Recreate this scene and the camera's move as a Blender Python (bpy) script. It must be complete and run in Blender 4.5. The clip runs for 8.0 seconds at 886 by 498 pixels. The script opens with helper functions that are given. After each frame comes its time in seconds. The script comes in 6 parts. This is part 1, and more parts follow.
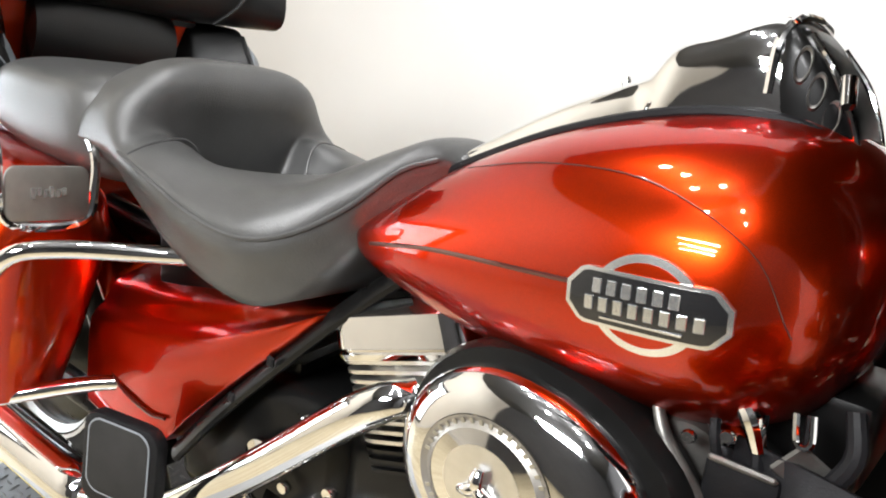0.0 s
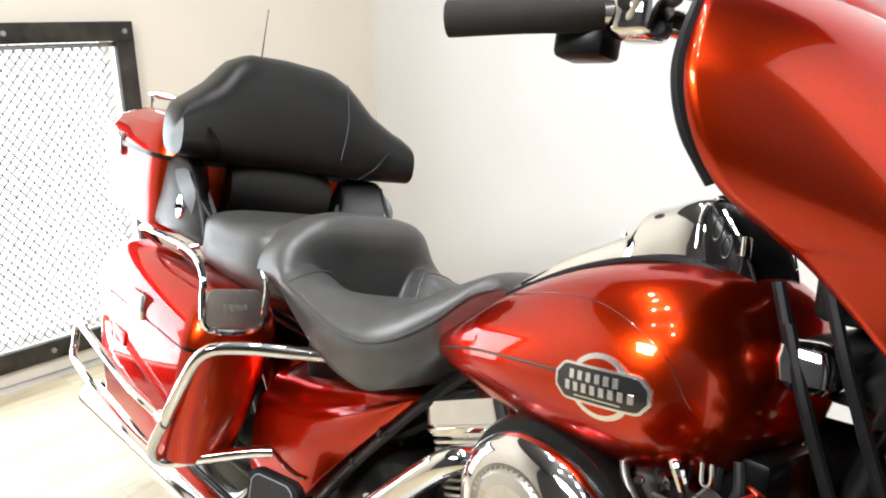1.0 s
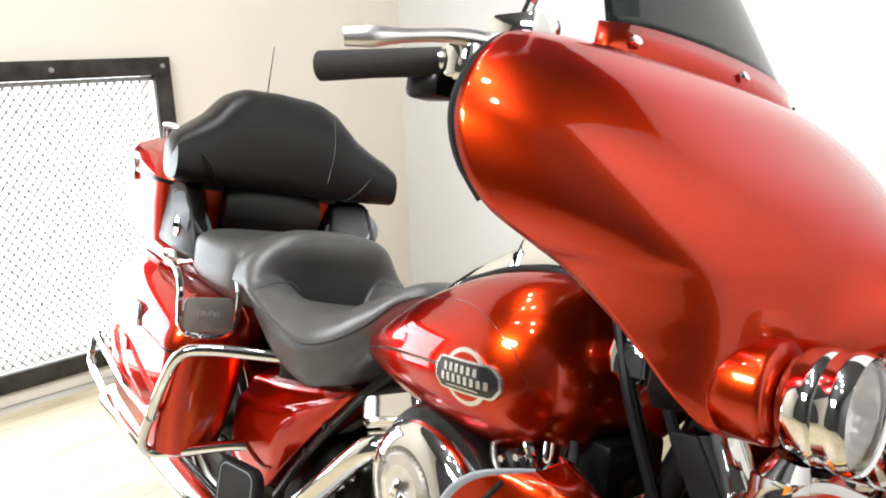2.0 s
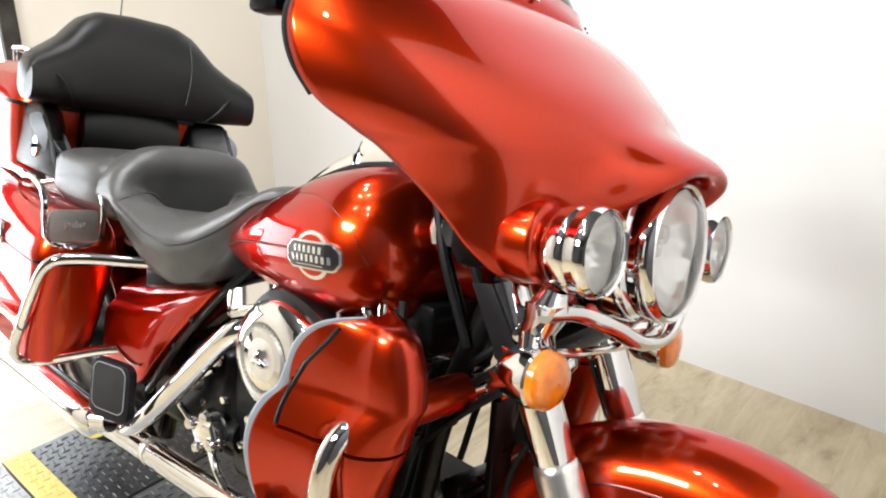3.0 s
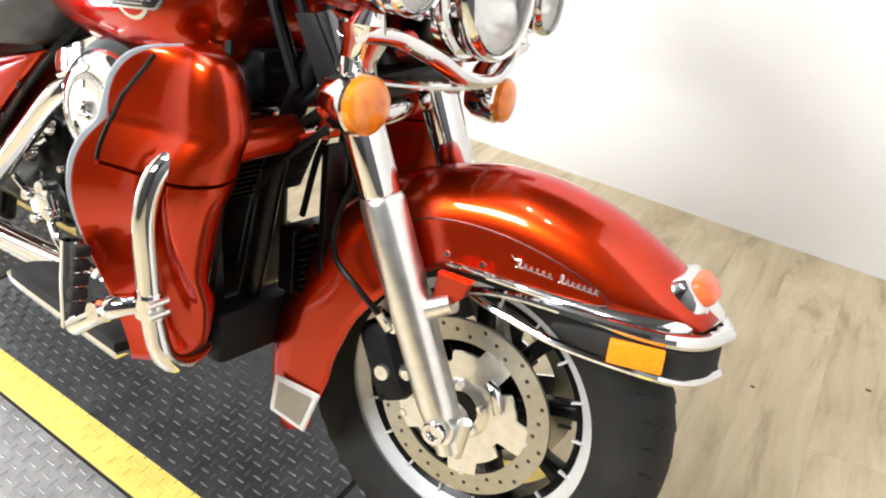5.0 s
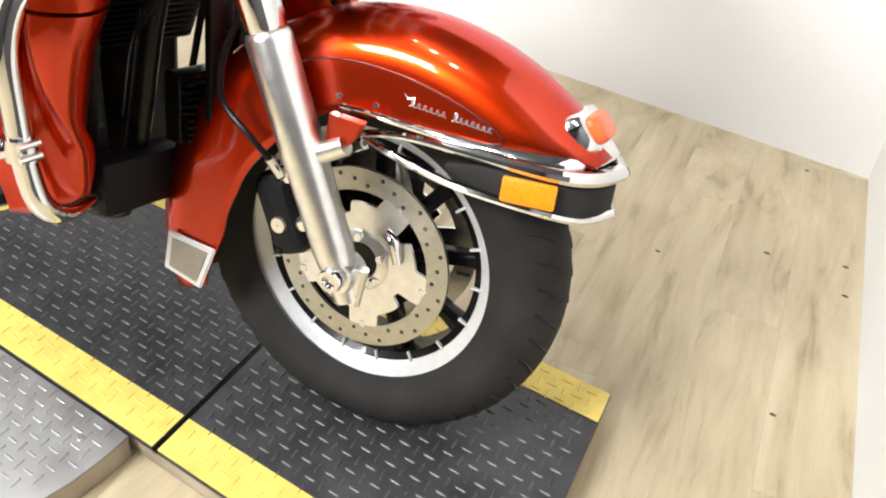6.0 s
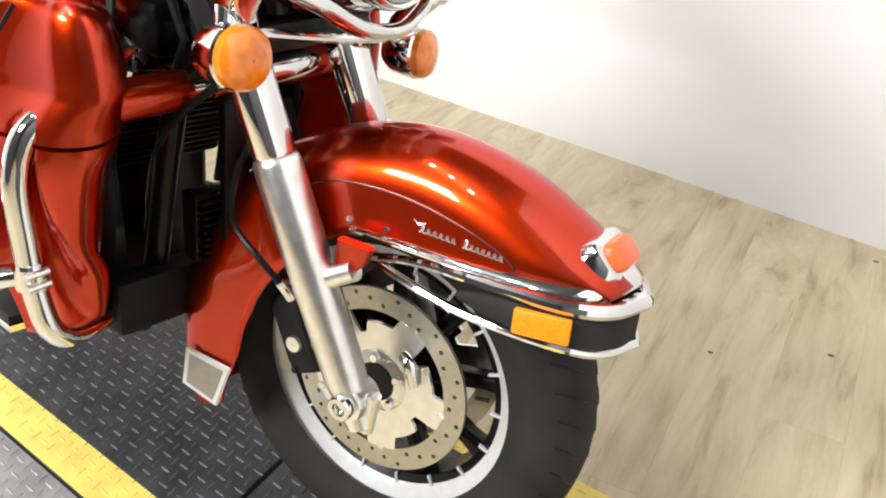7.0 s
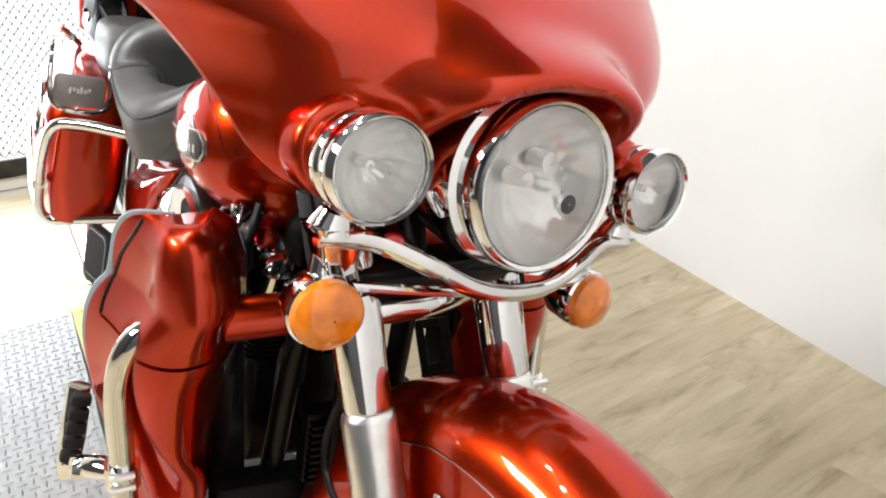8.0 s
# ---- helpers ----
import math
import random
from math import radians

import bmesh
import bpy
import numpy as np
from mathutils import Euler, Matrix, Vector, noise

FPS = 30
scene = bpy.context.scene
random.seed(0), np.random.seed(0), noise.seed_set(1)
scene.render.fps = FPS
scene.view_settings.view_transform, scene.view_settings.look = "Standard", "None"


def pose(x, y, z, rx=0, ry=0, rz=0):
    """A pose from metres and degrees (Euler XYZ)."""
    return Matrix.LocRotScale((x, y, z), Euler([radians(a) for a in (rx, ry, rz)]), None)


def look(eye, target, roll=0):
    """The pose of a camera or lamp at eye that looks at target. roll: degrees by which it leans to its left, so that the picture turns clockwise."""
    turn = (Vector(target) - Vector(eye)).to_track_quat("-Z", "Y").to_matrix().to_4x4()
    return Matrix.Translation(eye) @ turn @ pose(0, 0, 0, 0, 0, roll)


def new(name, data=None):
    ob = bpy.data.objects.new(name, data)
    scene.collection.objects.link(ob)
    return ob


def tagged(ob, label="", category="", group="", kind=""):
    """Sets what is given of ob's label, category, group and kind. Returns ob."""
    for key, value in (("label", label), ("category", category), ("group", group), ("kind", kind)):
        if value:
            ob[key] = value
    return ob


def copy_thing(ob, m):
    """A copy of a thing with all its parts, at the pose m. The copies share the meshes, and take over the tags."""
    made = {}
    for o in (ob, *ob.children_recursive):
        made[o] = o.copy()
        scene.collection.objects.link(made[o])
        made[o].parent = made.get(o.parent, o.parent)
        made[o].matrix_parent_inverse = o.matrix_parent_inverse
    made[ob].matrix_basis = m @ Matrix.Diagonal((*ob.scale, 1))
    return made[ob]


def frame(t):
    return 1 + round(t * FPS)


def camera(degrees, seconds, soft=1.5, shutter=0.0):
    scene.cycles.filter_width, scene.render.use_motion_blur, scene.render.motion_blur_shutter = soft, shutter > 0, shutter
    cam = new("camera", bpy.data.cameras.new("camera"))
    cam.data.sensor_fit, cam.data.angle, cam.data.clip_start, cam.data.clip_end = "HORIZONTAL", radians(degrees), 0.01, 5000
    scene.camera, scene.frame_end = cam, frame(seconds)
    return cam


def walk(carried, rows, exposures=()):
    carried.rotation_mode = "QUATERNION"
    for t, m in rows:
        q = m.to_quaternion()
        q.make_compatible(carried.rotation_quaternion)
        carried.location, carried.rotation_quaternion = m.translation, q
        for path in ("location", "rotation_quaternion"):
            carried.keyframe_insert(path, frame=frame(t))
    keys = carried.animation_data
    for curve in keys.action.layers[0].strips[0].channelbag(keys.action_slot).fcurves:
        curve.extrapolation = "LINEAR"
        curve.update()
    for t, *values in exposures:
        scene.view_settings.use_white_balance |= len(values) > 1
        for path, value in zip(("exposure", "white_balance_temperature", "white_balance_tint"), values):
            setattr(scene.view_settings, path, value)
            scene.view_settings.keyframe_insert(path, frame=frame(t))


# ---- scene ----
cam = camera(57.0, 8.0, soft=2.0)
PATH = [
    (0, (-0.277, -0.638, 1.099), (-1.423, 0.794, 0.304), 1.2),
    (0.5, (-0.132, -0.736, 1.147), (-1.42, 0.626, 0.451), -1.2),
    (1, (0.012, -0.791, 1.207), (-1.464, 0.455, 0.691), -1.7),
    (1.2, (0.075, -0.768, 1.221), (-1.484, 0.388, 0.739), -1.1),
    (2.3, (0.307, -0.723, 1.218), (-1.266, 0.431, 0.777), -3.0),
    (2.5, (0.345, -0.751, 1.217), (-1.161, 0.48, 0.749), -3.4),
    (3, (0.426, -0.814, 1.203), (-0.923, 0.53, 0.593), -1.6),
    (3.5, (0.485, -0.836, 1.174), (-0.779, 0.558, 0.495), -1.2),
    (4, (0.505, -0.837, 1.127), (-0.698, 0.559, 0.348), -0.8),
    (5.3, (0.542, -0.803, 1.062), (-0.457, 0.61, 0.06), 2.9),
    (5.5, (0.552, -0.805, 1.04), (-0.406, 0.617, 0.011), 3.7),
    (6, (0.584, -0.795, 1.01), (-0.254, 0.604, -0.149), 4.2),
    (6.5, (0.609, -0.792, 1.004), (-0.175, 0.628, -0.166), 4.4),
    (7, (0.595, -0.683, 1.055), (-0.439, 0.676, 0.014), 0.9),
    (7.5, (0.605, -0.516, 1.127), (-0.806, 0.605, 0.259), -1.8),
    (7.8, (0.591, -0.458, 1.147), (-0.946, 0.545, 0.353), -2.1),
    (8, (0.568, -0.383, 1.147), (-1.03, 0.512, 0.343), 0.7),
]
walk(cam, [(t, look(eye, target, roll)) for t, eye, target, roll in PATH], [(0.0, -0.03), (1.2, -0.16), (2.5, -0.1), (4.2, 0.1), (5.5, 0.25), (6.7, 0.22), (7.3, -0.05), (8.0, -0.2)])

# ---------------------------------------------------------------- world and light
world = bpy.data.worlds.new("room_air")
scene.world = world
world.use_nodes = True
world.node_tree.nodes["Background"].inputs[0].default_value = (0.9, 0.95, 1.0, 1)
world.node_tree.nodes["Background"].inputs[1].default_value = 0.6


def area_lamp(name, m, sx, sy, watts, colour=(1, 1, 1)):
    lamp = bpy.data.lights.new(name, "AREA")
    lamp.shape, lamp.size, lamp.size_y, lamp.energy, lamp.color = "RECTANGLE", sx, sy, watts, colour
    ob = new(name, lamp)
    ob.matrix_world = m
    return ob


END = pose(0.553, 1.462, 0, 0, 0, 8.7)  # the end wall is not square to the back wall
WIN = pose(-3.3, 0.0, 0, 0, 0, 8)  # the window wall; y runs along it
ROOM = pose(0.556, 1.475, 0, 0, 0, -4.3)  # its origin is the corner beyond the front wheel; x runs along the back wall
FLOOR = -0.05
# daylight through the window, and the ceiling panels
area_lamp("window_daylight", WIN @ pose(-0.04, -0.485, 0.64, 0, -90, 0), 1.1, 1.7, 62, (0.86, 0.94, 1.0))
SPOTS = [(-1.80, 0.40), (-1.50, 0.08), (-1.30, -0.38), (-0.90, -0.22), (-0.55, -0.58), (-0.20, -0.85), (0.12, -1.25), (-0.95, -1.15)]
for x, y in SPOTS:
    lamp = bpy.data.lights.new("downlight", "POINT")
    lamp.energy, lamp.shadow_soft_size, lamp.color = 22, 0.05, (0.98, 0.985, 1.0)
    new("downlight", lamp).location = (x, y, 2.88)

# the three tubes over the camera's side of the room
for y in (-2.35, -2.75, -3.15):
    area_lamp("tube_light", look((-0.8, y, 2.62), (-0.7, 0.1, 0.55)), 1.2, 0.045, 50, (0.98, 0.99, 1.0))


# ---------------------------------------------------------------- materials
def material(name):
    m = bpy.data.materials.new(name)
    m.use_nodes = True
    return m, m.node_tree.nodes, m.node_tree.links, m.node_tree.nodes["Principled BSDF"]


def plain(name, colour, rough=0.5, metal=0.0, grain=0.0, grain_scale=40.0, bump=0.0, bump_scale=200.0, coat=0.0, spread=0.0):
    """A surface with mottling of its colour and roughness and a fine relief."""
    m, nodes, links, b = material(name)
    b.inputs["Metallic"].default_value = metal
    b.inputs["Coat Weight"].default_value = coat
    b.inputs["Coat Roughness"].default_value = 0.04
    co = nodes.new("ShaderNodeTexCoord")
    n1 = nodes.new("ShaderNodeTexNoise")
    n1.inputs["Scale"].default_value, n1.inputs["Detail"].default_value = grain_scale, 6
    links.new(co.outputs["Object"], n1.inputs["Vector"])
    ramp = nodes.new("ShaderNodeValToRGB")
    ramp.color_ramp.elements[0].position, ramp.color_ramp.elements[1].position = 0.3, 0.7
    ramp.color_ramp.elements[0].color = (*[max(0, c * (1 - grain)) for c in colour], 1)
    ramp.color_ramp.elements[1].color = (*[min(1, c * (1 + grain)) for c in colour], 1)
    links.new(n1.outputs["Fac"], ramp.inputs["Fac"])
    links.new(ramp.outputs["Color"], b.inputs["Base Color"])
    rr = nodes.new("ShaderNodeMapRange")
    rr.inputs["To Min"].default_value, rr.inputs["To Max"].default_value = max(0.02, rough - spread), min(1, rough + spread)
    links.new(n1.outputs["Fac"], rr.inputs["Value"])
    links.new(rr.outputs["Result"], b.inputs["Roughness"])
    if bump:
        n2 = nodes.new("ShaderNodeTexNoise")
        n2.inputs["Scale"].default_value, n2.inputs["Detail"].default_value = bump_scale, 4
        links.new(co.outputs["Object"], n2.inputs["Vector"])
        bp = nodes.new("ShaderNodeBump")
        bp.inputs["Strength"].default_value, bp.inputs["Distance"].default_value = bump, 0.002
        links.new(n2.outputs["Fac"], bp.inputs["Height"])
        links.new(bp.outputs["Normal"], b.inputs["Normal"])
    return m


def candy(name, colour, metal=0.55, rough=0.3):
    """Metallic flake paint under clear lacquer."""
    m, nodes, links, b = material(name)
    co = nodes.new("ShaderNodeTexCoord")
    v = nodes.new("ShaderNodeTexVoronoi")
    v.inputs["Scale"].default_value = 2600
    links.new(co.outputs["Object"], v.inputs["Vector"])
    mix = nodes.new("ShaderNodeMix")
    mix.data_type = "RGBA"
    mix.inputs["A"].default_value = (*[c * 0.8 for c in colour], 1)
    mix.inputs["B"].default_value = (*[min(1, c * 1.25) for c in colour], 1)
    links.new(v.outputs["Color"], mix.inputs["Factor"])
    links.new(mix.outputs["Result"], b.inputs["Base Color"])
    b.inputs["Metallic"].default_value, b.inputs["Roughness"].default_value = metal, rough
    b.inputs["Coat Weight"].default_value, b.inputs["Coat Roughness"].default_value = 1.0, 0.015
    b.inputs["Coat IOR"].default_value = 1.42
    b.inputs["Specular Tint"].default_value = (0.85, 0.14, 0.07, 1)
    n = nodes.new("ShaderNodeTexNoise")
    n.inputs["Scale"].default_value = 60
    links.new(co.outputs["Object"], n.inputs["Vector"])
    bp = nodes.new("ShaderNodeBump")
    bp.inputs["Strength"].default_value, bp.inputs["Distance"].default_value = 0.012, 0.002
    links.new(n.outputs["Fac"], bp.inputs["Height"])
    links.new(bp.outputs["Normal"], b.inputs["Coat Normal"])
    return m


def glassy(name, colour, rough=0.02, ior=1.45, transmission=1.0):
    m, nodes, links, b = material(name)
    b.inputs["Base Color"].default_value = (*colour, 1)
    b.inputs["Roughness"].default_value, b.inputs["IOR"].default_value = rough, ior
    b.inputs["Transmission Weight"].default_value = transmission
    return m


def glow(name, colour, strength):
    m, nodes, links, b = material(name)
    b.inputs["Base Color"].default_value = (*colour, 1)
    b.inputs["Emission Color"].default_value = (*colour, 1)
    b.inputs["Emission Strength"].default_value = strength
    return m


def planks_material():
    m, nodes, links, b = material("washed_oak_vinyl")
    co = nodes.new("ShaderNodeTexCoord")
    info = nodes.new("ShaderNodeObjectInfo")
    mul = nodes.new("ShaderNodeVectorMath")
    mul.operation = "MULTIPLY_ADD"
    mul.inputs[1].default_value = (6, 0.8, 1)
    comb = nodes.new("ShaderNodeCombineXYZ")
    scale = nodes.new("ShaderNodeMath")
    scale.operation, scale.inputs[1].default_value = "MULTIPLY", 37.0
    links.new(info.outputs["Random"], scale.inputs[0])
    links.new(scale.outputs[0], comb.inputs[0])
    links.new(scale.outputs[0], comb.inputs[1])
    links.new(co.outputs["Object"], mul.inputs[0])
    links.new(comb.outputs[0], mul.inputs[2])
    n1 = nodes.new("ShaderNodeTexNoise")
    n1.inputs["Scale"].default_value, n1.inputs["Detail"].default_value, n1.inputs["Distortion"].default_value = 3.0, 12, 0.4
    n1.inputs["Roughness"].default_value = 0.68
    links.new(mul.outputs[0], n1.inputs["Vector"])
    n2 = nodes.new("ShaderNodeTexNoise")
    n2.inputs["Scale"].default_value, n2.inputs["Detail"].default_value = 1.1, 3
    links.new(mul.outputs[0], n2.inputs["Vector"])
    ramp = nodes.new("ShaderNodeValToRGB")
    e = ramp.color_ramp.elements
    e[0].position, e[0].color = 0.30, (0.31, 0.25, 0.15, 1)
    e[1].position, e[1].color = 0.66, (0.61, 0.53, 0.375, 1)
    mid = e.new(0.45)
    mid.color = (0.50, 0.42, 0.275, 1)
    links.new(n1.outputs["Fac"], ramp.inputs["Fac"])
    mix = nodes.new("ShaderNodeMix")
    mix.data_type, mix.blend_type = "RGBA", "MULTIPLY"
    mix.inputs["Factor"].default_value = 0.7
    r2 = nodes.new("ShaderNodeValToRGB")
    r2.color_ramp.elements[0].position, r2.color_ramp.elements[0].color = 0.3, (0.66, 0.62, 0.55, 1)
    r2.color_ramp.elements[1].position, r2.color_ramp.elements[1].color = 0.65, (1, 1, 1, 1)
    links.new(n2.outputs["Fac"], r2.inputs["Fac"])
    links.new(ramp.outputs["Color"], mix.inputs["A"])
    links.new(r2.outputs["Color"], mix.inputs["B"])
    links.new(mix.outputs["Result"], b.inputs["Base Color"])
    b.inputs["Roughness"].default_value = 0.40
    bp = nodes.new("ShaderNodeBump")
    bp.inputs["Strength"].default_value, bp.inputs["Distance"].default_value = 0.12, 0.001
    links.new(n1.outputs["Fac"], bp.inputs["Height"])
    links.new(bp.outputs["Normal"], b.inputs["Normal"])
    return m


RED = candy("candy_red_paint", (0.51, 0.030, 0.0025), 0.96, 0.30)
STRIPE = plain("dark_pinstripe", (0.05, 0.004, 0.002), 0.3, coat=1)
CHROME = plain("chrome", (0.82, 0.82, 0.82), 0.05, 1.0, 0.03, 30, spread=0.02)
SATIN = plain("polished_alloy", (0.86, 0.85, 0.83), 0.30, 1.0, 0.06, 60, 0.05, 400, spread=0.05)
STEEL = plain("brake_steel", (0.52, 0.50, 0.44), 0.40, 1.0, 0.08, 90, 0.05, 300, spread=0.06)
RIM = plain("machined_rim", (0.70, 0.70, 0.71), 0.38, 0.45, 0.05, 80, spread=0.06)
PADS = plain("black_pad_vinyl", (0.006, 0.006, 0.006), 0.36, 0, 0.15, 30, 0.3, 420, spread=0.05)
VINYL = plain("black_seat_vinyl", (0.046, 0.046, 0.045), 0.40, 0, 0.15, 30, 0.28, 520, spread=0.05)
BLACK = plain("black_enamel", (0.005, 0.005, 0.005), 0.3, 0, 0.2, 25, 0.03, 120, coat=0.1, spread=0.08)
MATT = plain("black_plastic", (0.008, 0.008, 0.009), 0.48, 0, 0.15, 60, 0.15, 500, spread=0.06)
RUBBER = plain("tyre_rubber", (0.024, 0.023, 0.022), 0.72, 0, 0.2, 18, 0.12, 260, spread=0.08)
GREYRUB = plain("grey_edge_rubber", (0.22, 0.24, 0.26), 0.5, 0, 0.1, 30)
AMBER = plain("amber_lens", (0.95, 0.22, 0.006), 0.18, 0, 0.25, 55, 0.25, 150, coat=1.0)
REFLEX = plain("amber_reflector", (0.95, 0.28, 0.01), 0.2, 0, 0.15, 260, 0.4, 420)
CORAL = plain("coral_tip_lens", (0.85, 0.13, 0.03), 0.25, 0, 0.05, 40)
CLEAR = glassy("clear_lens", (1, 1, 1), 0.01)
SMOKE = glassy("smoked_screen", (0.05, 0.055, 0.055), 0.04, 1.3, 0.85)
MIRROR = plain("lamp_reflector", (0.97, 0.97, 0.95), 0.10, 0.34, 0.03, 20, 0.9, 38)
WALL = plain("white_wall_paint", (0.69, 0.685, 0.675), 0.75, 0, 0.02, 2.5, 0.06, 180)
CREAM = plain("cream_wall_paint", (0.74, 0.69, 0.60), 0.75, 0, 0.02, 2.5, 0.06, 180)
UNSEENWALL = plain("unseen_dark_wall", (0.045, 0.045, 0.048), 0.7, 0, 0.1, 3, 0.06, 180)
CEIL = plain("dark_ceiling_paint", (0.05, 0.05, 0.05), 0.85, 0, 0.03, 4)
CONCRETE = plain("pale_floor_coating", (0.62, 0.60, 0.56), 0.35, 0, 0.08, 5, 0.05, 60, spread=0.08)
OAK = planks_material()
DECK = plain("black_tread_plate", (0.046, 0.047, 0.050), 0.46, 0.35, 0.35, 14, 0.2, 320, spread=0.1)
LUG = plain("worn_tread_lug", (0.085, 0.086, 0.088), 0.48, 0.45, 0.4, 60, spread=0.1)
TAPE = plain("yellow_safety_tape", (0.74, 0.57, 0.13), 0.5, 0, 0.12, 22, 0.15, 300, spread=0.06)
PLATE = plain("bare_tread_steel", (0.36, 0.36, 0.36), 0.5, 0.75, 0.12, 18, 0.1, 200, spread=0.1)
TAN = plain("dusty_tan_edge", (0.42, 0.36, 0.27), 0.6, 0, 0.25, 9, 0.2, 90)
FRAMEBROWN = plain("dark_steel_frame", (0.045, 0.040, 0.035), 0.5, 0.3, 0.5, 12, 0.15, 150, spread=0.1)
GALV = plain("galvanised_mesh", (0.34, 0.34, 0.34), 0.45, 0.6, 0.15, 40)
SKY = glow("daylight_pane", (0.93, 0.97, 1.0), 1.7)
BULB = glow("lit_bulb", (1.0, 0.98, 0.95), 60.0)
TUBE = glow("lit_tube", (1.0, 0.98, 0.95), 14.0)
EMBLEMBLACK = plain("emblem_black", (0.012, 0.012, 0.013), 0.25, 0, 0.1, 30, coat=0.6)
SILVER = plain("emblem_silver", (0.78, 0.78, 0.76), 0.2, 0.9, 0.03, 30)
PEWTER = plain("pewter_plate", (0.36, 0.34, 0.31), 0.38, 0.8, 0.06, 60)
GREASY = plain("dark_cast_alloy", (0.15, 0.145, 0.135), 0.36, 0.8, 0.35, 40, 0.2, 120, spread=0.1)
REDGLASS = plain("red_jewel", (0.6, 0.01, 0.01), 0.1, 0, 0, 10, coat=1)
TAIL = glassy("red_lens", (0.8, 0.02, 0.015), 0.1, 1.45, 0.3)

VINYL.node_tree.nodes["Principled BSDF"].inputs["Specular IOR Level"].default_value = 0.9
PADS.node_tree.nodes["Principled BSDF"].inputs["Specular IOR Level"].default_value = 0.4
for dull in (BLACK, MATT, RUBBER, FRAMEBROWN):
    dull.node_tree.nodes["Principled BSDF"].inputs["Specular IOR Level"].default_value = 0.16


# ---------------------------------------------------------------- mesh helpers
def part(name, bm, mat, parent, label="", m=None, smooth=True, sharp=0.6, solid=0.0, sub=0, offset=-1.0):
    """Links a bmesh as one mesh object under a thing or under a part."""
    if bm.faces:
        bmesh.ops.recalc_face_normals(bm, faces=bm.faces)
    me = bpy.data.meshes.new(name)
    for f in bm.faces:
        f.smooth = smooth
    for e in bm.edges:
        if len(e.link_faces) == 2 and e.calc_face_angle(0) > sharp:
            e.smooth = False
    bm.to_mesh(me)
    bm.free()
    me.materials.append(mat)
    ob = new(name, me)
    if parent is not None:
        ob.parent = parent
    if m is not None:
        ob.matrix_basis = m
    if sub:
        mod = ob.modifiers.new("round", "SUBSURF")
        mod.levels = mod.render_levels = sub
    if solid:
        mod = ob.modifiers.new("thick", "SOLIDIFY")
        mod.thickness, mod.offset = solid, offset
    if label:
        ob["label"] = label
    return ob


def spl(keys, n):
    """n samples of a smooth curve through the keys (tuples of any length)."""
    k = np.array(keys, float)
    p = np.vstack([2 * k[0] - k[1], k, 2 * k[-1] - k[-2]])
    out = []
    for u in np.linspace(0, len(k) - 1, n):
        i = min(int(u), len(k) - 2)
        t = u - i
        a, b, c, d = p[i : i + 4]
        out.append(0.5 * (2 * b + (c - a) * t + (2 * a - 5 * b + 4 * c - d) * t**2 + (3 * b - a - 3 * c + d) * t**3))
    return [tuple(float(v) for v in q) for q in out]


def loft(rings, closed=True, caps=True, bm=None):
    bm = bm or bmesh.new()
    vs = [[bm.verts.new(p) for p in ring] for ring in rings]
    n = len(rings[0])
    for a, b in zip(vs, vs[1:]):
        for i in range(n if closed else n - 1):
            j = (i + 1) % n
            bm.faces.new((a[i], a[j], b[j], b[i]))
    if caps and closed:
        for ring in (vs[0], vs[-1]):
            c = bm.verts.new(sum((v.co for v in ring), Vector()) / n)
            for i in range(n):
                bm.faces.new((ring[i], ring[(i + 1) % n], c))
    return bm


def tube(keys, r, n=10, steps=None, bm=None, squash=1.0):
    """A round bar along a smooth line through the keys; r may be a list of radii along it."""
    steps = steps or max(2, 6 * (len(keys) - 1))
    pts = [Vector(p) for p in (spl(keys, steps) if len(keys) > 2 else keys)]
    rad = np.interp(np.linspace(0, 1, len(pts)), np.linspace(0, 1, len(r)), r) if isinstance(r, (list, tuple)) else [r] * len(pts)
    rad = [float(v) for v in rad]
    up, rings = None, []
    for i, p in enumerate(pts):
        d = (pts[min(i + 1, len(pts) - 1)] - pts[max(i - 1, 0)]).normalized()
        if up is None:
            up = d.orthogonal().normalized()
        up = (up - d * up.dot(d)).normalized()
        side = d.cross(up)
        rings.append([p + rad[i] * (math.cos(a) * up + squash * math.sin(a) * side) for a in (2 * math.pi * k / n for k in range(n))])
    return loft(rings, bm=bm)


def lathe(profile, m=None, n=32, bm=None, close=False):
    """A turned shape: profile of (radius, height) round the z axis of m."""
    m = m or Matrix()
    rings = [[m @ Vector((r * math.cos(a), r * math.sin(a), h)) for a in (2 * math.pi * k / n for k in range(n))] for r, h in profile]
    return loft(rings, caps=False, bm=bm) if not close else loft(rings + [rings[0]], caps=False, bm=bm)


def box(cx, cy, cz, sx, sy, sz, bevel=0.004, m=None, seg=2, bm=None):
    b = bmesh.new()
    bmesh.ops.create_cube(b, size=1)
    for v in b.verts:
        v.co = Vector((cx + v.co.x * sx, cy + v.co.y * sy, cz + v.co.z * sz))
    if bevel:
        bmesh.ops.bevel(b, geom=b.edges[:], offset=bevel, segments=seg, profile=0.5, affect="EDGES")
    if m is not None:
        b.transform(m)
    if bm is None:
        return b
    me = bpy.data.meshes.new("tmp")
    b.to_mesh(me)
    b.free()
    bm.from_mesh(me)
    bpy.data.meshes.remove(me)
    return bm


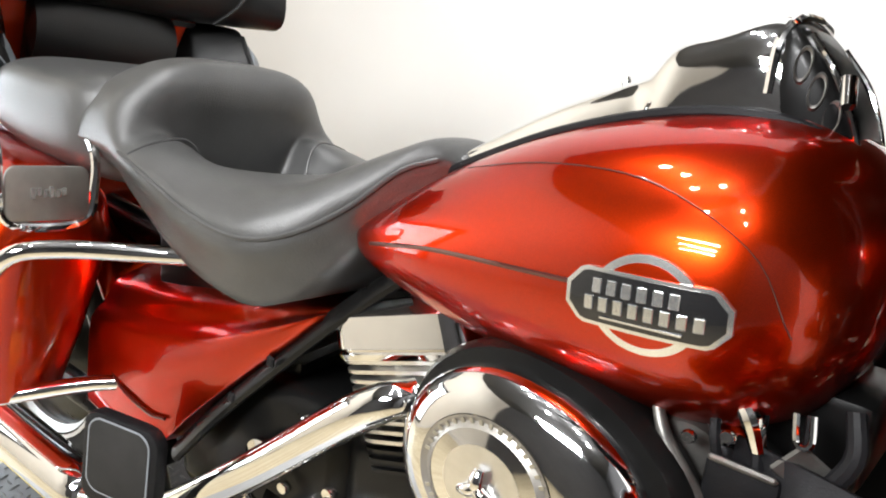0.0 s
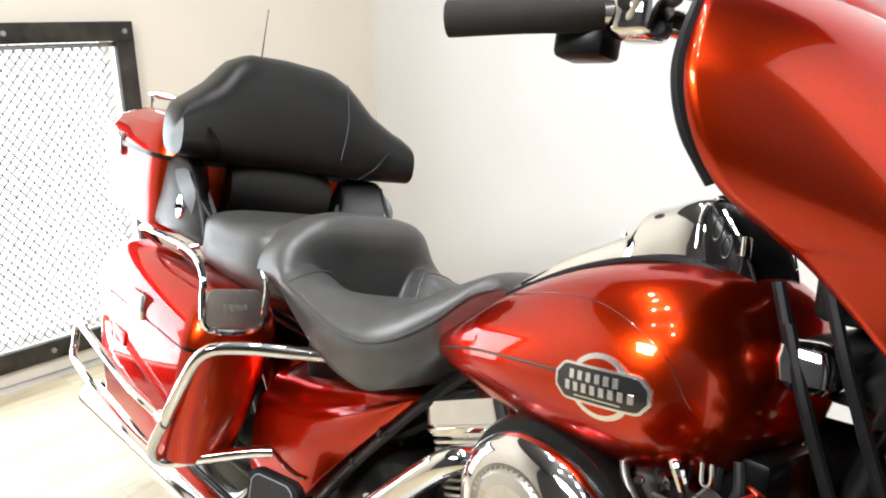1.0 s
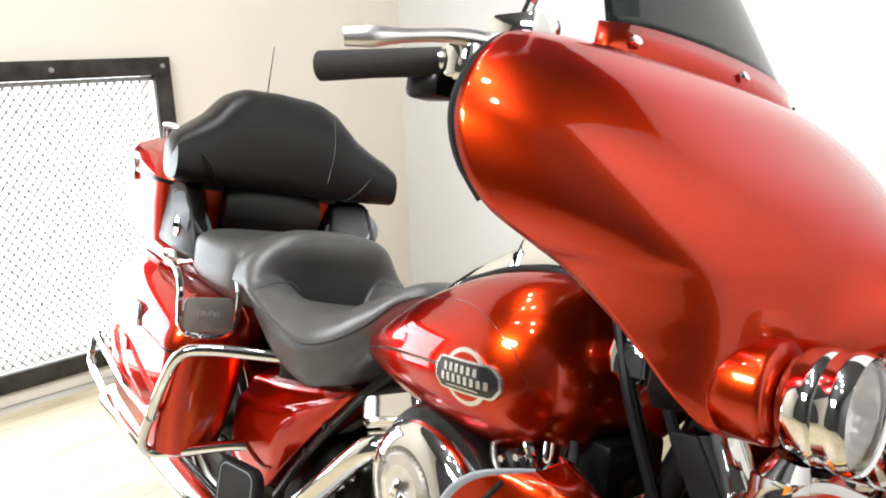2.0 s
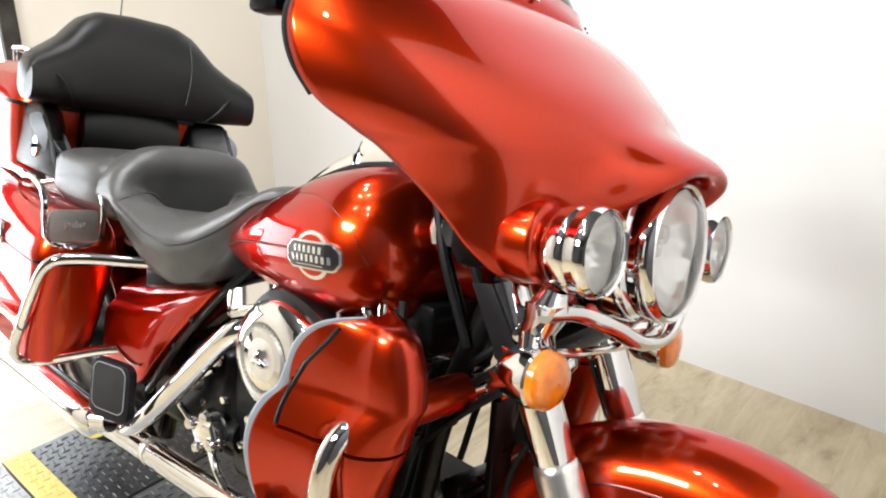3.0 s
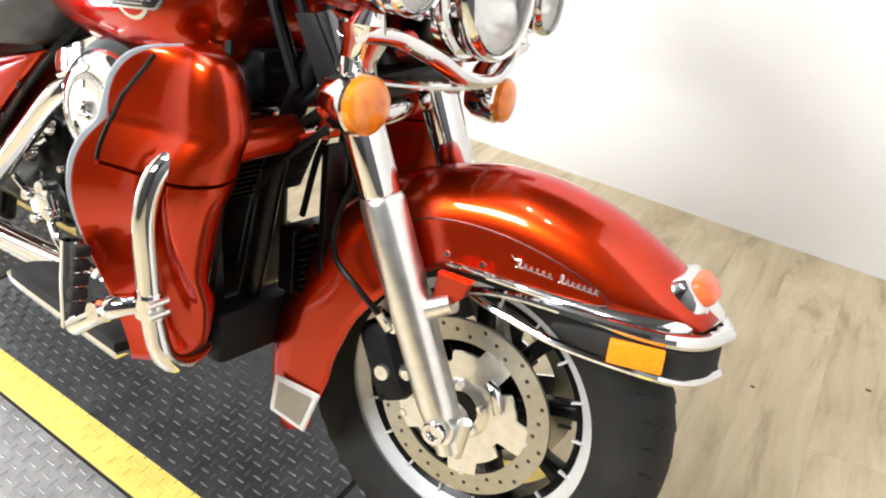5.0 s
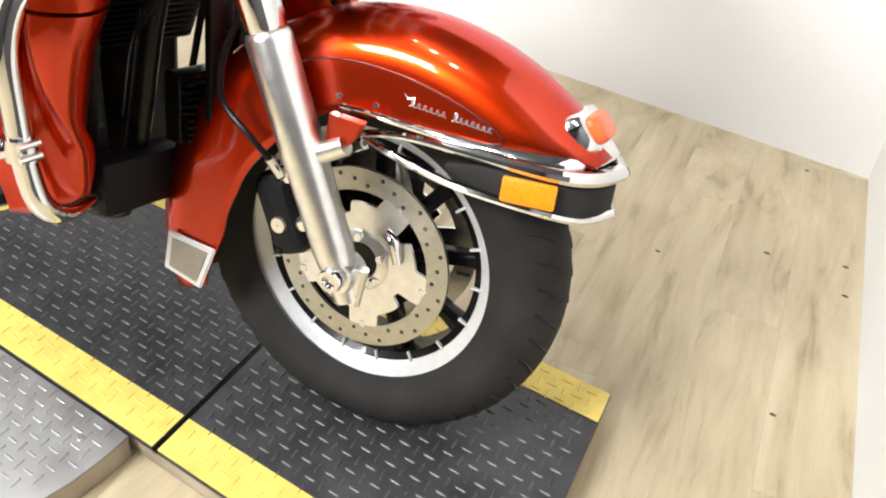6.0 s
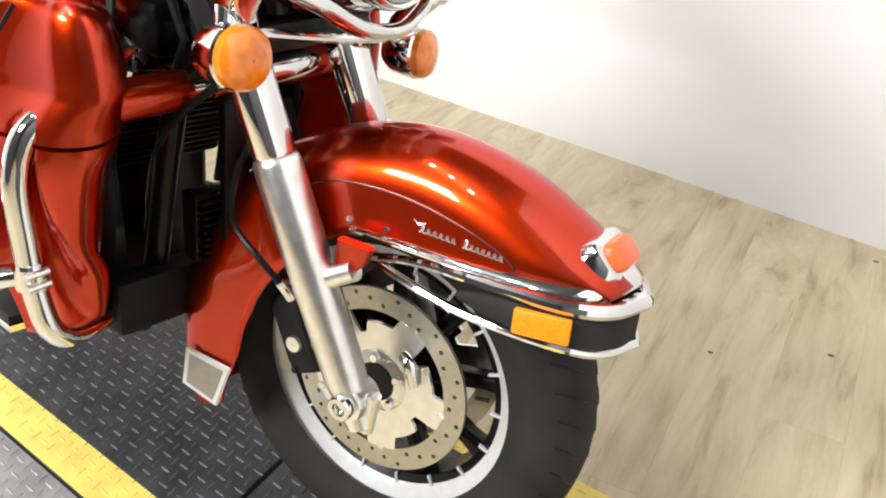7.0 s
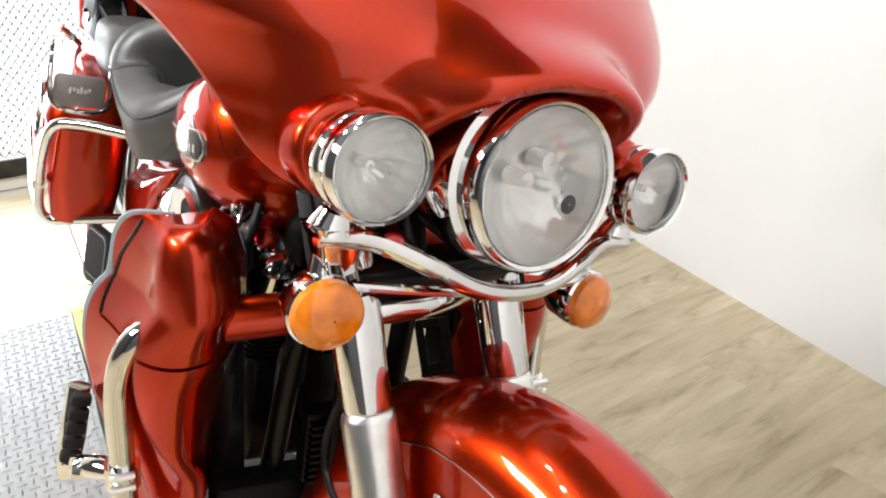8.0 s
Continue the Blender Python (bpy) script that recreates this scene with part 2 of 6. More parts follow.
def axis(p, d, up=(0, 0, 1)):
    """A frame at p whose z axis looks along d."""
    z = Vector(d).normalized()
    x = Vector(up).cross(z)
    x = x.normalized() if x.length > 1e-4 else z.orthogonal().normalized()
    y = z.cross(x)
    m = Matrix((x, y, z)).transposed().to_4x4()
    m.translation = p
    return m


def slab(outline, thick, m, bevel=0.0, bm=None):
    """A plate with the outline (x, y), thick along z of m."""
    b = bmesh.new()
    vs = [b.verts.new((x, y, 0)) for x, y in outline]
    f = b.faces.new(vs)
    r = bmesh.ops.extrude_face_region(b, geom=[f])
    for v in r["geom"]:
        if isinstance(v, bmesh.types.BMVert):
            v.co.z += thick
    if bevel:
        top = [e for e in b.edges if all(v.co.z > thick * 0.5 for v in e.verts)]
        bmesh.ops.bevel(b, geom=top, offset=bevel, segments=2, profile=0.5, affect="EDGES")
    b.transform(m)
    if bm is None:
        return b
    me = bpy.data.meshes.new("tmp")
    b.to_mesh(me)
    b.free()
    bm.from_mesh(me)
    bpy.data.meshes.remove(me)
    return bm


def rounded(w, h, r, n=5):
    """The outline of a rounded rectangle."""
    out = []
    for cx, cy, a0 in ((w / 2 - r, h / 2 - r, 0), (-w / 2 + r, h / 2 - r, 90), (-w / 2 + r, -h / 2 + r, 180), (w / 2 - r, -h / 2 + r, 270)):
        out += [(cx + r * math.cos(radians(a0 + 90 * k / n)), cy + r * math.sin(radians(a0 + 90 * k / n))) for k in range(n + 1)]
    return out


def bolt(p, d, r=0.006, h=0.005, bm=None):
    return lathe([(0.0004, h), (r * 0.8, h), (r, h * 0.6), (r, 0)], axis(p, d), 10, bm)


def superring(x, mid, w, h, e=2.3, n=36):
    out = []
    for k in range(n):
        a = 2 * math.pi * k / n
        c, s = math.cos(a), math.sin(a)
        out.append((x, w * math.copysign(abs(c) ** (2 / e), c), mid + h * math.copysign(abs(s) ** (2 / e), s)))
    return out


# ---------------------------------------------------------------- the room


def room_box(name, x0, x1, y0, y1, z0, z1, mat, label=""):
    ob = part(name, box((x0 + x1) / 2, (y0 + y1) / 2, (z0 + z1) / 2, x1 - x0, y1 - y0, z1 - z0, 0), mat, None, m=ROOM, smooth=False)
    return tagged(ob, label, "wall" if name.startswith("wall") else name.split("_")[0], kind="structure")


HIGH = 3.0
room_box("floor", -4.6, 1.5, -5.6, 0.2, FLOOR - 0.12, FLOOR - 0.006, CONCRETE, "pale subfloor under wood-look vinyl planks")
room_box("ceiling", -4.6, 1.5, -5.6, 0.2, HIGH, HIGH + 0.1, CEIL, "dark painted workshop ceiling")
room_box("wall_back", -4.5, -0.002, 0.0, 0.12, FLOOR - 0.006, HIGH, WALL, "plain white painted wall behind the motorcycle")
room_box("wall_end", 0.0, 0.12, -2.0, 0.12, FLOOR - 0.006, HIGH, WALL, "plain white painted end wall").matrix_world = END
# two unseen walls, added dark so the paint and chrome reflect less white
room_box("wall_end_far", 0.0, 0.12, -5.6, -2.0, FLOOR - 0.006, HIGH, UNSEENWALL, "unseen dark end wall added to darken the reflections").matrix_world = END
room_box("wall_near", -4.5, 1.5, -5.52, -5.4, FLOOR - 0.006, HIGH, UNSEENWALL, "unseen dark wall added across the room to darken reflections")
# the wall with the window opening
WY0, WY1, WZ0, WZ1 = -1.36, 0.385, 0.08, 1.205


def window_wall(name, y0, y1, z0, z1, label, x0=-0.12, x1=0.0, mat=CREAM):
    room_box(name, x0, x1, y0, y1, z0, z1, mat, label).matrix_world = WIN


window_wall("wall_window_below", -4.3, 1.9, FLOOR - 0.006, WZ0, "cream wall under the window")
window_wall("wall_window_above", -4.3, 1.9, WZ1, HIGH, "cream wall over the window")
window_wall("wall_window_side", WY1, 1.9, WZ0, WZ1, "cream wall beside the window")
window_wall("wall_window_far_side", -4.3, WY0, WZ0, WZ1, "cream wall beside the window")
window_wall("backdrop", WY0 - 0.1, WY1 + 0.1, WZ0 - 0.1, WZ1 + 0.1, "overexposed daylight outside the window", -0.16, -0.15, SKY)
window_wall("baseboard_window", -4.3, 1.8, FLOOR, FLOOR + 0.05, "low cream base strip along the window wall", 0.0, 0.012)


def window():
    ob = tagged(new("window_1"), "barred window in a dark steel frame, glaring with daylight", "window", kind="structure")
    ob.matrix_world = WIN
    w = 0.075
    x = 0.012
    for name, y0, y1, z0, z1 in (("frame_top", WY0 - w, WY1 + w, WZ1, WZ1 + w), ("frame_bottom", WY0 - w, WY1 + w, WZ0 - w, WZ0), ("frame_side", WY1, WY1 + w, WZ0, WZ1), ("frame_side", WY0 - w, WY0, WZ0, WZ1)):
        part(name, box(x, (y0 + y1) / 2, (z0 + z1) / 2, 0.03, y1 - y0, z1 - z0, 0.003), FRAMEBROWN, ob, "dark worn steel bar")
    for y in (WY1 + w / 2, WY1 - 0.42, WY1 - 1.0):
        for z in (WZ1 + w / 2, WZ0 - w / 2):
            part("bolt", bolt((x + 0.014, y, z), (1, 0, 0), 0.011, 0.008), GALV, ob)
    part("inner_bead", box(x - 0.02, (WY0 + WY1) / 2, WZ1 - 0.012, 0.02, WY1 - WY0, 0.018, 0.002), GALV, ob, "pale metal bead")
    bm = bmesh.new()
    py, pz, r = 0.036, 0.022, 0.0032
    ny, nz = int((WY1 - WY0) / py), int((WZ1 - WZ0) / pz)
    for i in range(ny):
        for j in range(nz):
            y, z = WY0 + (i + 0.5 * (j % 2)) * py, WZ0 + j * pz
            for s in (-1, 1):
                a, b = Vector((x - 0.03, y, z)), Vector((x - 0.026, y + s * py / 2, z + pz))
                n = Vector((0, (b - a).z, -(b - a).y)).normalized() * r
                vs = [bm.verts.new(p) for p in (a - n, a + n, b + n, b - n)]
                bm.faces.new(vs)
                up = [bm.verts.new(v.co + Vector((0.003, 0, 0))) for v in vs]
                bm.faces.new(up)
                bm.faces.new((vs[1], vs[2], up[2], up[1]))
                bm.faces.new((vs[0], vs[3], up[3], up[0]))
    part("mesh_grille", bm, GALV, ob, "expanded metal grille", smooth=False)
    pane = part("pane", box(-0.08, (WY0 + WY1) / 2, (WZ0 + WZ1) / 2, 0.006, WY1 - WY0 - 0.01, WZ1 - WZ0 - 0.01, 0), CLEAR, ob, "clear window pane")
    pane.visible_shadow = False
    return ob


window()


def bulb_lamp():
    ob = tagged(new("ceiling_bulb"), "small round lit downlight on the ceiling", "ceiling light", "ceiling downlights")
    part("housing", lathe([(0.001, 0.0), (0.055, 0.0), (0.055, -0.03), (0.047, -0.03)], None, 20), CEIL, ob)
    part("bulb", lathe([(0.047, -0.03), (0.045, -0.045), (0.03, -0.06), (0.001, -0.066)], None, 20), BULB, ob, "lit bulb")
    return ob


first = bulb_lamp()
first.location = (*SPOTS[0], HIGH)
for x, y in SPOTS[1:]:
    copy_thing(first, pose(x, y, HIGH))


def tube_lamp():
    ob = tagged(new("tube_lamp"), "long lit tube in a slim white batten", "tube light", "tube lights over the room")
    part("batten", box(0, 0, -0.02, 1.25, 0.06, 0.04, 0.004), CEIL, ob)
    part("tube", tube([(-0.6, 0, -0.06), (0.6, 0, -0.06)], 0.014, 10), TUBE, ob, "lit white tube")
    return ob


first = tube_lamp()
first.location = (-0.8, -2.35, 2.74)
part("hanger", box(0, 0, 0.13, 0.02, 0.02, 0.26, 0), CEIL, first)
for x, y in ((-0.8, -2.75), (-0.8, -3.15)):
    copy_thing(first, pose(x, y, 2.74))

# ---------------------------------------------------------------- the lift
LX0, LX1, LY0, LY1 = -1.86, 0.356, -0.300, 0.242
GAPS = (-1.42, -0.245)  # joints between the deck panels
TW = 0.073


def lug_shape(bm, x, y, z, a, ln=0.0125, wd=0.0035, h=0.0022):
    ca, sa = math.cos(a), math.sin(a)
    ring = []
    for u, v in ((1, 0), (0.55, 0.8), (-0.55, 0.8), (-1, 0), (-0.55, -0.8), (0.55, -0.8)):
        px, py = u * ln, v * wd
        ring.append(bm.verts.new((x + ca * px - sa * py, y + sa * px + ca * py, z)))
    tops = [bm.verts.new((x + ca * u * ln, y + sa * u * ln, z + h)) for u in (0.62, -0.62)]
    a0, b0 = tops
    bm.faces.new((ring[0], ring[1], a0))
    bm.faces.new((ring[1], ring[2], b0, a0))
    bm.faces.new((ring[2], ring[3], b0))
    bm.faces.new((ring[3], ring[4], b0))
    bm.faces.new((ring[4], ring[5], a0, b0))
    bm.faces.new((ring[5], ring[0], a0))


def lugs(keep, z, pitch=0.0235):
    bm = bmesh.new()
    nx, ny = int(2.6 / pitch), int(1.5 / pitch)
    for i in range(nx):
        for j in range(ny):
            x, y = -2.0 + i * pitch, -1.0 + j * pitch
            if keep(x, y):
                lug_shape(bm, x, y, z, radians(0 if (i + j) % 2 else 90))
    return bm


def lift():
    ob = tagged(new("motorcycle_lift"), "low black tread plate lift table with yellow edge tape", "lift table")
    xs = [LX0, *GAPS, LX1]
    for k in range(3):
        x0, x1 = xs[k] + (0.005 if k else 0), xs[k + 1] - (0.005 if k < 2 else 0)
        part("deck_panel", box((x0 + x1) / 2, (LY0 + LY1) / 2, -0.004, x1 - x0, LY1 - LY0, 0.008, 0.0015), DECK, ob, "black tread plate panel")
        for y0 in (LY0 + 0.002, LY1 - TW - 0.002):
            part("safety_tape", box((x0 + x1) / 2, y0 + TW / 2, 0.0008, x1 - x0 - 0.002, TW, 0.0012, 0), TAPE, ob, "yellow safety tape")
    part("frame", box((LX0 + LX1) / 2, (LY0 + LY1) / 2, (FLOOR - 0.008) / 2, LX1 - LX0 - 0.01, LY1 - LY0 - 0.012, -FLOOR - 0.008, 0.002), TAN, ob, "dusty tan steel rim")
    part("gap_strip", box(GAPS[1], (LY0 + LY1) / 2, -0.006, 0.009, LY1 - LY0, 0.006, 0), BLACK, ob, "black joint")
    part("gap_strip", box(GAPS[0], (LY0 + LY1) / 2, -0.006, 0.009, LY1 - LY0, 0.006, 0), BLACK, ob, "black joint")
    gap = lambda x: min(abs(x - g) for g in GAPS) > 0.014
    on_deck = lambda x, y: LX0 + 0.01 < x < LX1 - 0.01 and LY0 + TW < y < LY1 - TW and gap(x)
    on_tape = lambda x, y: LX0 + 0.01 < x < LX1 - 0.01 and gap(x) and (LY0 + 0.006 < y < LY0 + TW - 0.004 or LY1 - TW + 0.004 < y < LY1 - 0.006)
    tagged(part("tread_relief", lugs(on_deck, -0.0002), LUG, ob, "raised worn tread lugs", smooth=False), kind="stuff")
    tagged(part("taped_relief", lugs(on_tape, 0.0010), TAPE, ob, "tread lugs under the tape", smooth=False), kind="stuff")
    # bare side wing with a rounded end
    edge = [(-1.86, LY0 - 0.004), (-0.30, LY0 - 0.004)] + [(-0.30 - 0.10 * (1 - math.cos(radians(a))), LY0 - 0.004 - 0.24 * math.sin(radians(a))) for a in range(10, 91, 16)] + [(-0.62, -0.62), (-1.86, -0.62)]
    part("side_wing", slab(edge[::-1], 0.006, Matrix.Translation((0, 0, -0.008))), PLATE, ob, "bare steel tread plate side wing", smooth=False)
    inner = [(x - 0.003, y) for x, y in edge]
    part("wing_rim", slab(inner[::-1], -FLOOR - 0.009, Matrix.Translation((0, 0, FLOOR))), TAN, ob, "dusty tan rim of the wing", smooth=False)

    def on_wing(x, y):
        return -1.85 < x < -0.33 - max(0, (LY0 - y - 0.1)) * 0.6 and -0.61 < y < LY0 - 0.016

    tagged(part("wing_relief", lugs(on_wing, -0.0022), PLATE, ob, "raised lugs of the bare plate", smooth=False), kind="stuff")
    part("bolt", bolt((-0.36, LY0 - 0.05, -0.002), (0, 0, 1), 0.006, 0.003), STEEL, ob)
    # the deck's ends are cut a little askew
    askew = Matrix(((1, -0.13, 0, 0), (0, 1, 0, 0), (0, 0, 1, 0), (0, 0, 0, 1)))
    for child in ob.children:
        child.data.transform(askew)
    return ob


lift()

# ---------------------------------------------------------------- the motorcycle
def stance(x, y, z, lean, pitch, turn, wide=(1, 1, 1)):
    """How a group of parts stands on the leaning bike: place, lean, pitch, turn and proportions."""
    return Matrix.Translation((x, y, z)) @ pose(0, 0, 0, 0, 0, turn) @ pose(0, 0, 0, lean, 0, 0) @ pose(0, 0, 0, 0, pitch, 0) @ Matrix.Diagonal((*wide, 1))


BODY = stance(-0.026, -0.1745, 0.027, -13.1, 0.85, 0.15, (0.967, 0.91, 0.998))  # tank, seat
REAR = stance(-0.073, -0.206, 0.0205, -13.7, 1.9, -3.5, (1.044, 0.947, 0.93))  # trunk
BAGS = stance(-0.107, -0.185, 0.0124, -12.6, -0.2, -4.2, (0.943, 0.886, 0.996))  # saddlebags, side covers
POWER = stance(0.0405, -0.122, 0.107, -9.0, -1.5, -1.2, (1.061, 0.83, 0.916))  # engine, exhaust
GUARD = stance(-0.0125, -0.0786, 0.0709, -4.8, 0.33, -0.26, (1.002, 0.929, 0.914))  # lower fairings, engine guard
FRONT = stance(0.0091, -0.1295, 0.0162, -14.5, -0.46, 7.36, (1.041, 1.063, 1.007))  # fairing, lamps, bars
WHEEL = stance(-0.0078, -0.0481, 0.0006, -9.65, 0, 7.28, (0.9535, 1.02, 0.9535))
FENDER = stance(0.0022, -0.0893, 0.0207, -13.8, -0.63, 10.0, (1.042, 1.006, 0.928))
FORKS = stance(-0.005, -0.0703, 0.0261, -7.84, 2.85, 7.57, (0.9945, 1.002, 0.954))
bike = tagged(new("motorcycle"), "candy red touring motorcycle with chrome trim leaning on its stand", "motorcycle")


def bp(name, bm, mat, label="", m=None, **k):
    return part(name, bm, mat, bike, label, m=m or BODY, **k)


def fp(name, bm, mat, label="", m=None, **k):
    return part(name, bm, mat, bike, label, m=m or FRONT, **k)


# ---- fuel tank
TANK = [(-0.822, 0.772, 0.722, 0.118), (-0.80, 0.792, 0.706, 0.135), (-0.74, 0.838, 0.690, 0.158), (-0.66, 0.883, 0.680, 0.180), (-0.57, 0.918, 0.676, 0.198), (-0.48, 0.938, 0.680, 0.207), (-0.42, 0.936, 0.692, 0.198), (-0.375, 0.908, 0.722, 0.162), (-0.352, 0.862, 0.765, 0.105), (-0.345, 0.83, 0.80, 0.05)]


def tank():
    rings = []
    for x, zt, zb, w in spl(TANK, 34):
        rings.append(superring(x, (zt + zb) / 2, max(w, 0.01), max((zt - zb) / 2, 0.008), 2.25, 40))
    ob = bp("fuel_tank", loft(rings), RED, "candy red teardrop fuel tank")
    return ob


fuel = tank()


DENSE = spl(TANK, 200)


def tank_side(x, z, lift_by=0.0):
    """A point on the tank's right flank at x, z."""
    xs = [k[0] for k in DENSE]
    zt, zb, w = (np.interp(x, xs, [k[i] for k in DENSE]) for i in (1, 2, 3))
    c = min(0.999, abs((z - (zt + zb) / 2) / ((zt - zb) / 2)))
    return Vector((x, -(w * (1 - c**2.25) ** (1 / 2.25)) - lift_by, z))


TURN = radians(6)


def on_flank(u, v, lift_by):
    return tank_side(-0.476 + u * math.cos(TURN) - v * math.sin(TURN), 0.797 + u * math.sin(TURN) + v * math.cos(TURN), lift_by)


def flank_plate(half, lift_by):
    """A thin plate bent onto the tank; half gives its half height at u."""
    us = [k[0] for k in half]
    rings = []
    for u in np.linspace(us[0], us[-1], 25):
        h = float(np.interp(u, us, [k[1] for k in half]))
        face = [on_flank(u, h * t, lift_by) for t in np.linspace(-1, 1, 9)]
        rings.append(face + [on_flank(u, h * 1.02 * t, -0.003) for t in np.linspace(1, -1, 9)])
    return loft(rings)


def badge():
    ring = [(0.041 * math.cos(a), 0.035 * math.sin(a)) for a in np.linspace(math.pi, 0, 15)]
    part("emblem_ring", flank_plate(ring, 0.0025), SILVER, fuel, "silver emblem ring")
    part("emblem_field", flank_plate([(u * 0.84, h * 0.84) for u, h in ring], 0.0031), RED, fuel)
    part("emblem_border", flank_plate([(-0.060, 0.008), (-0.048, 0.0205), (0.048, 0.0205), (0.060, 0.008)], 0.0042), SILVER, fuel, "silver octagonal emblem border")
    part("emblem_plate", flank_plate([(-0.0565, 0.0065), (-0.046, 0.0178), (0.046, 0.0178), (0.0565, 0.0065)], 0.0050), EMBLEMBLACK, fuel, "black emblem plate")
    for row, ws, tall in ((0.0082, 6, 0.0105), (-0.0045, 8, 0.0105), (-0.0135, 1, 0.0013)):
        for k in range(ws):
            u = (k - (ws - 1) / 2) * 0.0115 - (0.006 if ws == 6 else 0)
            p = on_flank(u, row, 0.0052)
            d = (on_flank(u + 0.004, row, 0) - on_flank(u - 0.004, row, 0)).cross(on_flank(u, row + 0.004, 0) - on_flank(u, row - 0.004, 0))
            d = d if d.y < 0 else -d
            m = axis(p, d) @ pose(0, 0, 0, 0, 0, 6)
            wide_ = 0.06 if ws == 1 else 0.0072
            if ws == 1:
                part("emblem_rule", box(0, 0, 0, wide_, tall, 0.0012, 0, m), SILVER, fuel)
            else:
                part("emblem_bar", box(0, 0, 0, wide_, tall, 0.0016, 0.0006, m, 1), SILVER, fuel, smooth=False)


badge()


def stripe_on_tank():
    line = [tank_side(x, z, 0.0006) for x, z, in spl([(-0.78, 0.752), (-0.70, 0.772), (-0.62, 0.785), (-0.53, 0.797)], 16)]
    part("pinstripe", tube([tuple(p) for p in line], 0.0022, 6, 20, squash=1), STRIPE, fuel, "dark pinstripe")
    line = [tank_side(x, z, 0.0004) for x, z in spl([(-0.70, 0.842), (-0.60, 0.868), (-0.50, 0.876), (-0.42, 0.85), (-0.385, 0.80)], 20)]
    part("pinstripe", tube([tuple(p) for p in line], 0.0005, 6, 24), STRIPE, fuel, "dark pinstripe")


stripe_on_tank()


def console():
    rings = []
    for x, zt, w, zb in spl([(-0.80, 0.825, 0.03, 0.79), (-0.73, 0.868, 0.045, 0.82), (-0.66, 0.910, 0.054, 0.85), (-0.60, 0.940, 0.058, 0.87), (-0.575, 0.954, 0.060, 0.875), (-0.556, 0.980, 0.066, 0.88), (-0.525, 0.992, 0.069, 0.89), (-0.487, 1.008, 0.071, 0.89), (-0.462, 1.002, 0.070, 0.885), (-0.435, 0.972, 0.066, 0.87), (-0.402, 0.92, 0.055, 0.85)], 44):
        rings.append(superring(x, (zt + zb) / 2, w, (zt - zb) / 2, 3.2, 28))
    ob = bp("console", loft(rings), CHROME, "chrome tank console")
    part("console_gasket", tube([(-0.80, -0.037, 0.806), (-0.72, -0.056, 0.848), (-0.63, -0.070, 0.890), (-0.53, -0.080, 0.922), (-0.45, -0.080, 0.930), (-0.40, -0.062, 0.914), (-0.385, -0.03, 0.90)], 0.006, 8), MATT, ob, "black rubber gasket")
    rings = []
    for x, zt, w, zb in spl([(-0.468, 1.004, 0.0680, 0.93), (-0.460, 1.003, 0.0700, 0.92), (-0.440, 0.985, 0.0690, 0.90), (-0.412, 0.948, 0.064, 0.88), (-0.398, 0.915, 0.052, 0.86), (-0.392, 0.88, 0.04, 0.85)], 14):
        rings.append(superring(x, (zt + zb) / 2, w, (zt - zb) / 2, 5.0, 40))
    cap = part("switch_cap", loft(rings), BLACK, ob, "glossy black switch cap")
    part("lock_knob", tube([(-0.418, -0.062, 0.968), (-0.412, -0.070, 0.948)], 0.006, 12, 2), CHROME, cap, "chrome lock knob")
    for s in (-1, 1):
        part("cap_rim", tube([(-0.470, s * 0.068, 0.948), (-0.472, s * 0.066, 0.985), (-0.466, s * 0.050, 1.004), (-0.463, 0.0, 1.008)], 0.0045, 8, 30), CHROME, cap, "chrome rim")
        part("cap_edge", tube([(-0.452, s * 0.060, 0.994), (-0.425, s * 0.062, 0.966), (-0.405, s * 0.056, 0.930), (-0.392, s * 0.044, 0.895)], 0.003, 8, 24), CHROME, cap, "thin bright edge")
    for x, z in ((-0.450, 0.972), (-0.436, 0.955), (-0.422, 0.938)):
        m = axis((x, -0.0685 + 0.25 * max(0, x + 0.440), z), (0.15, -1, 0.1)) @ Matrix.Diagonal((0.55, 1.2, 1, 1))
        part("button_ring", lathe([(0.0085, 0.002), (0.0105, 0.003), (0.012, 0.0)], m, 20), GREASY, cap, "dull ring round a button")
    part("knob", lathe([(0.001, 0.012), (0.004, 0.012), (0.005, 0)], axis((-0.615, 0, 0.931), (-0.4, 0, 1)), 16), CHROME, ob)
    return ob


console()


# ---- seat
def ease(v):
    v = min(1.0, max(0.0, v))
    return v * v * (3 - 2 * v)


# along the seat: half width, crown of the pan, height of the piping, foot of the skirt
SEAT = [(-0.758, 0.040, 0.836, 0.828, 0.822), (-0.775, 0.062, 0.850, 0.832, 0.806), (-0.80, 0.092, 0.852, 0.815, 0.770), (-0.83, 0.130, 0.838, 0.772, 0.722), (-0.865, 0.166, 0.818, 0.740, 0.672), (-0.905, 0.189, 0.802, 0.724, 0.652), (-0.95, 0.198, 0.790, 0.722, 0.653), (-1.01, 0.201, 0.786, 0.730, 0.664), (-1.065, 0.201, 0.788, 0.744, 0.684), (-1.10, 0.200, 0.790, 0.752, 0.70), (-1.145, 0.197, 0.790, 0.762, 0.72), (-1.18, 0.192, 0.790, 0.768, 0.735), (-1.235, 0.184, 0.79, 0.765, 0.74), (-1.29, 0.174, 0.785, 0.76, 0.74), (-1.33, 0.160, 0.78, 0.755, 0.74)]


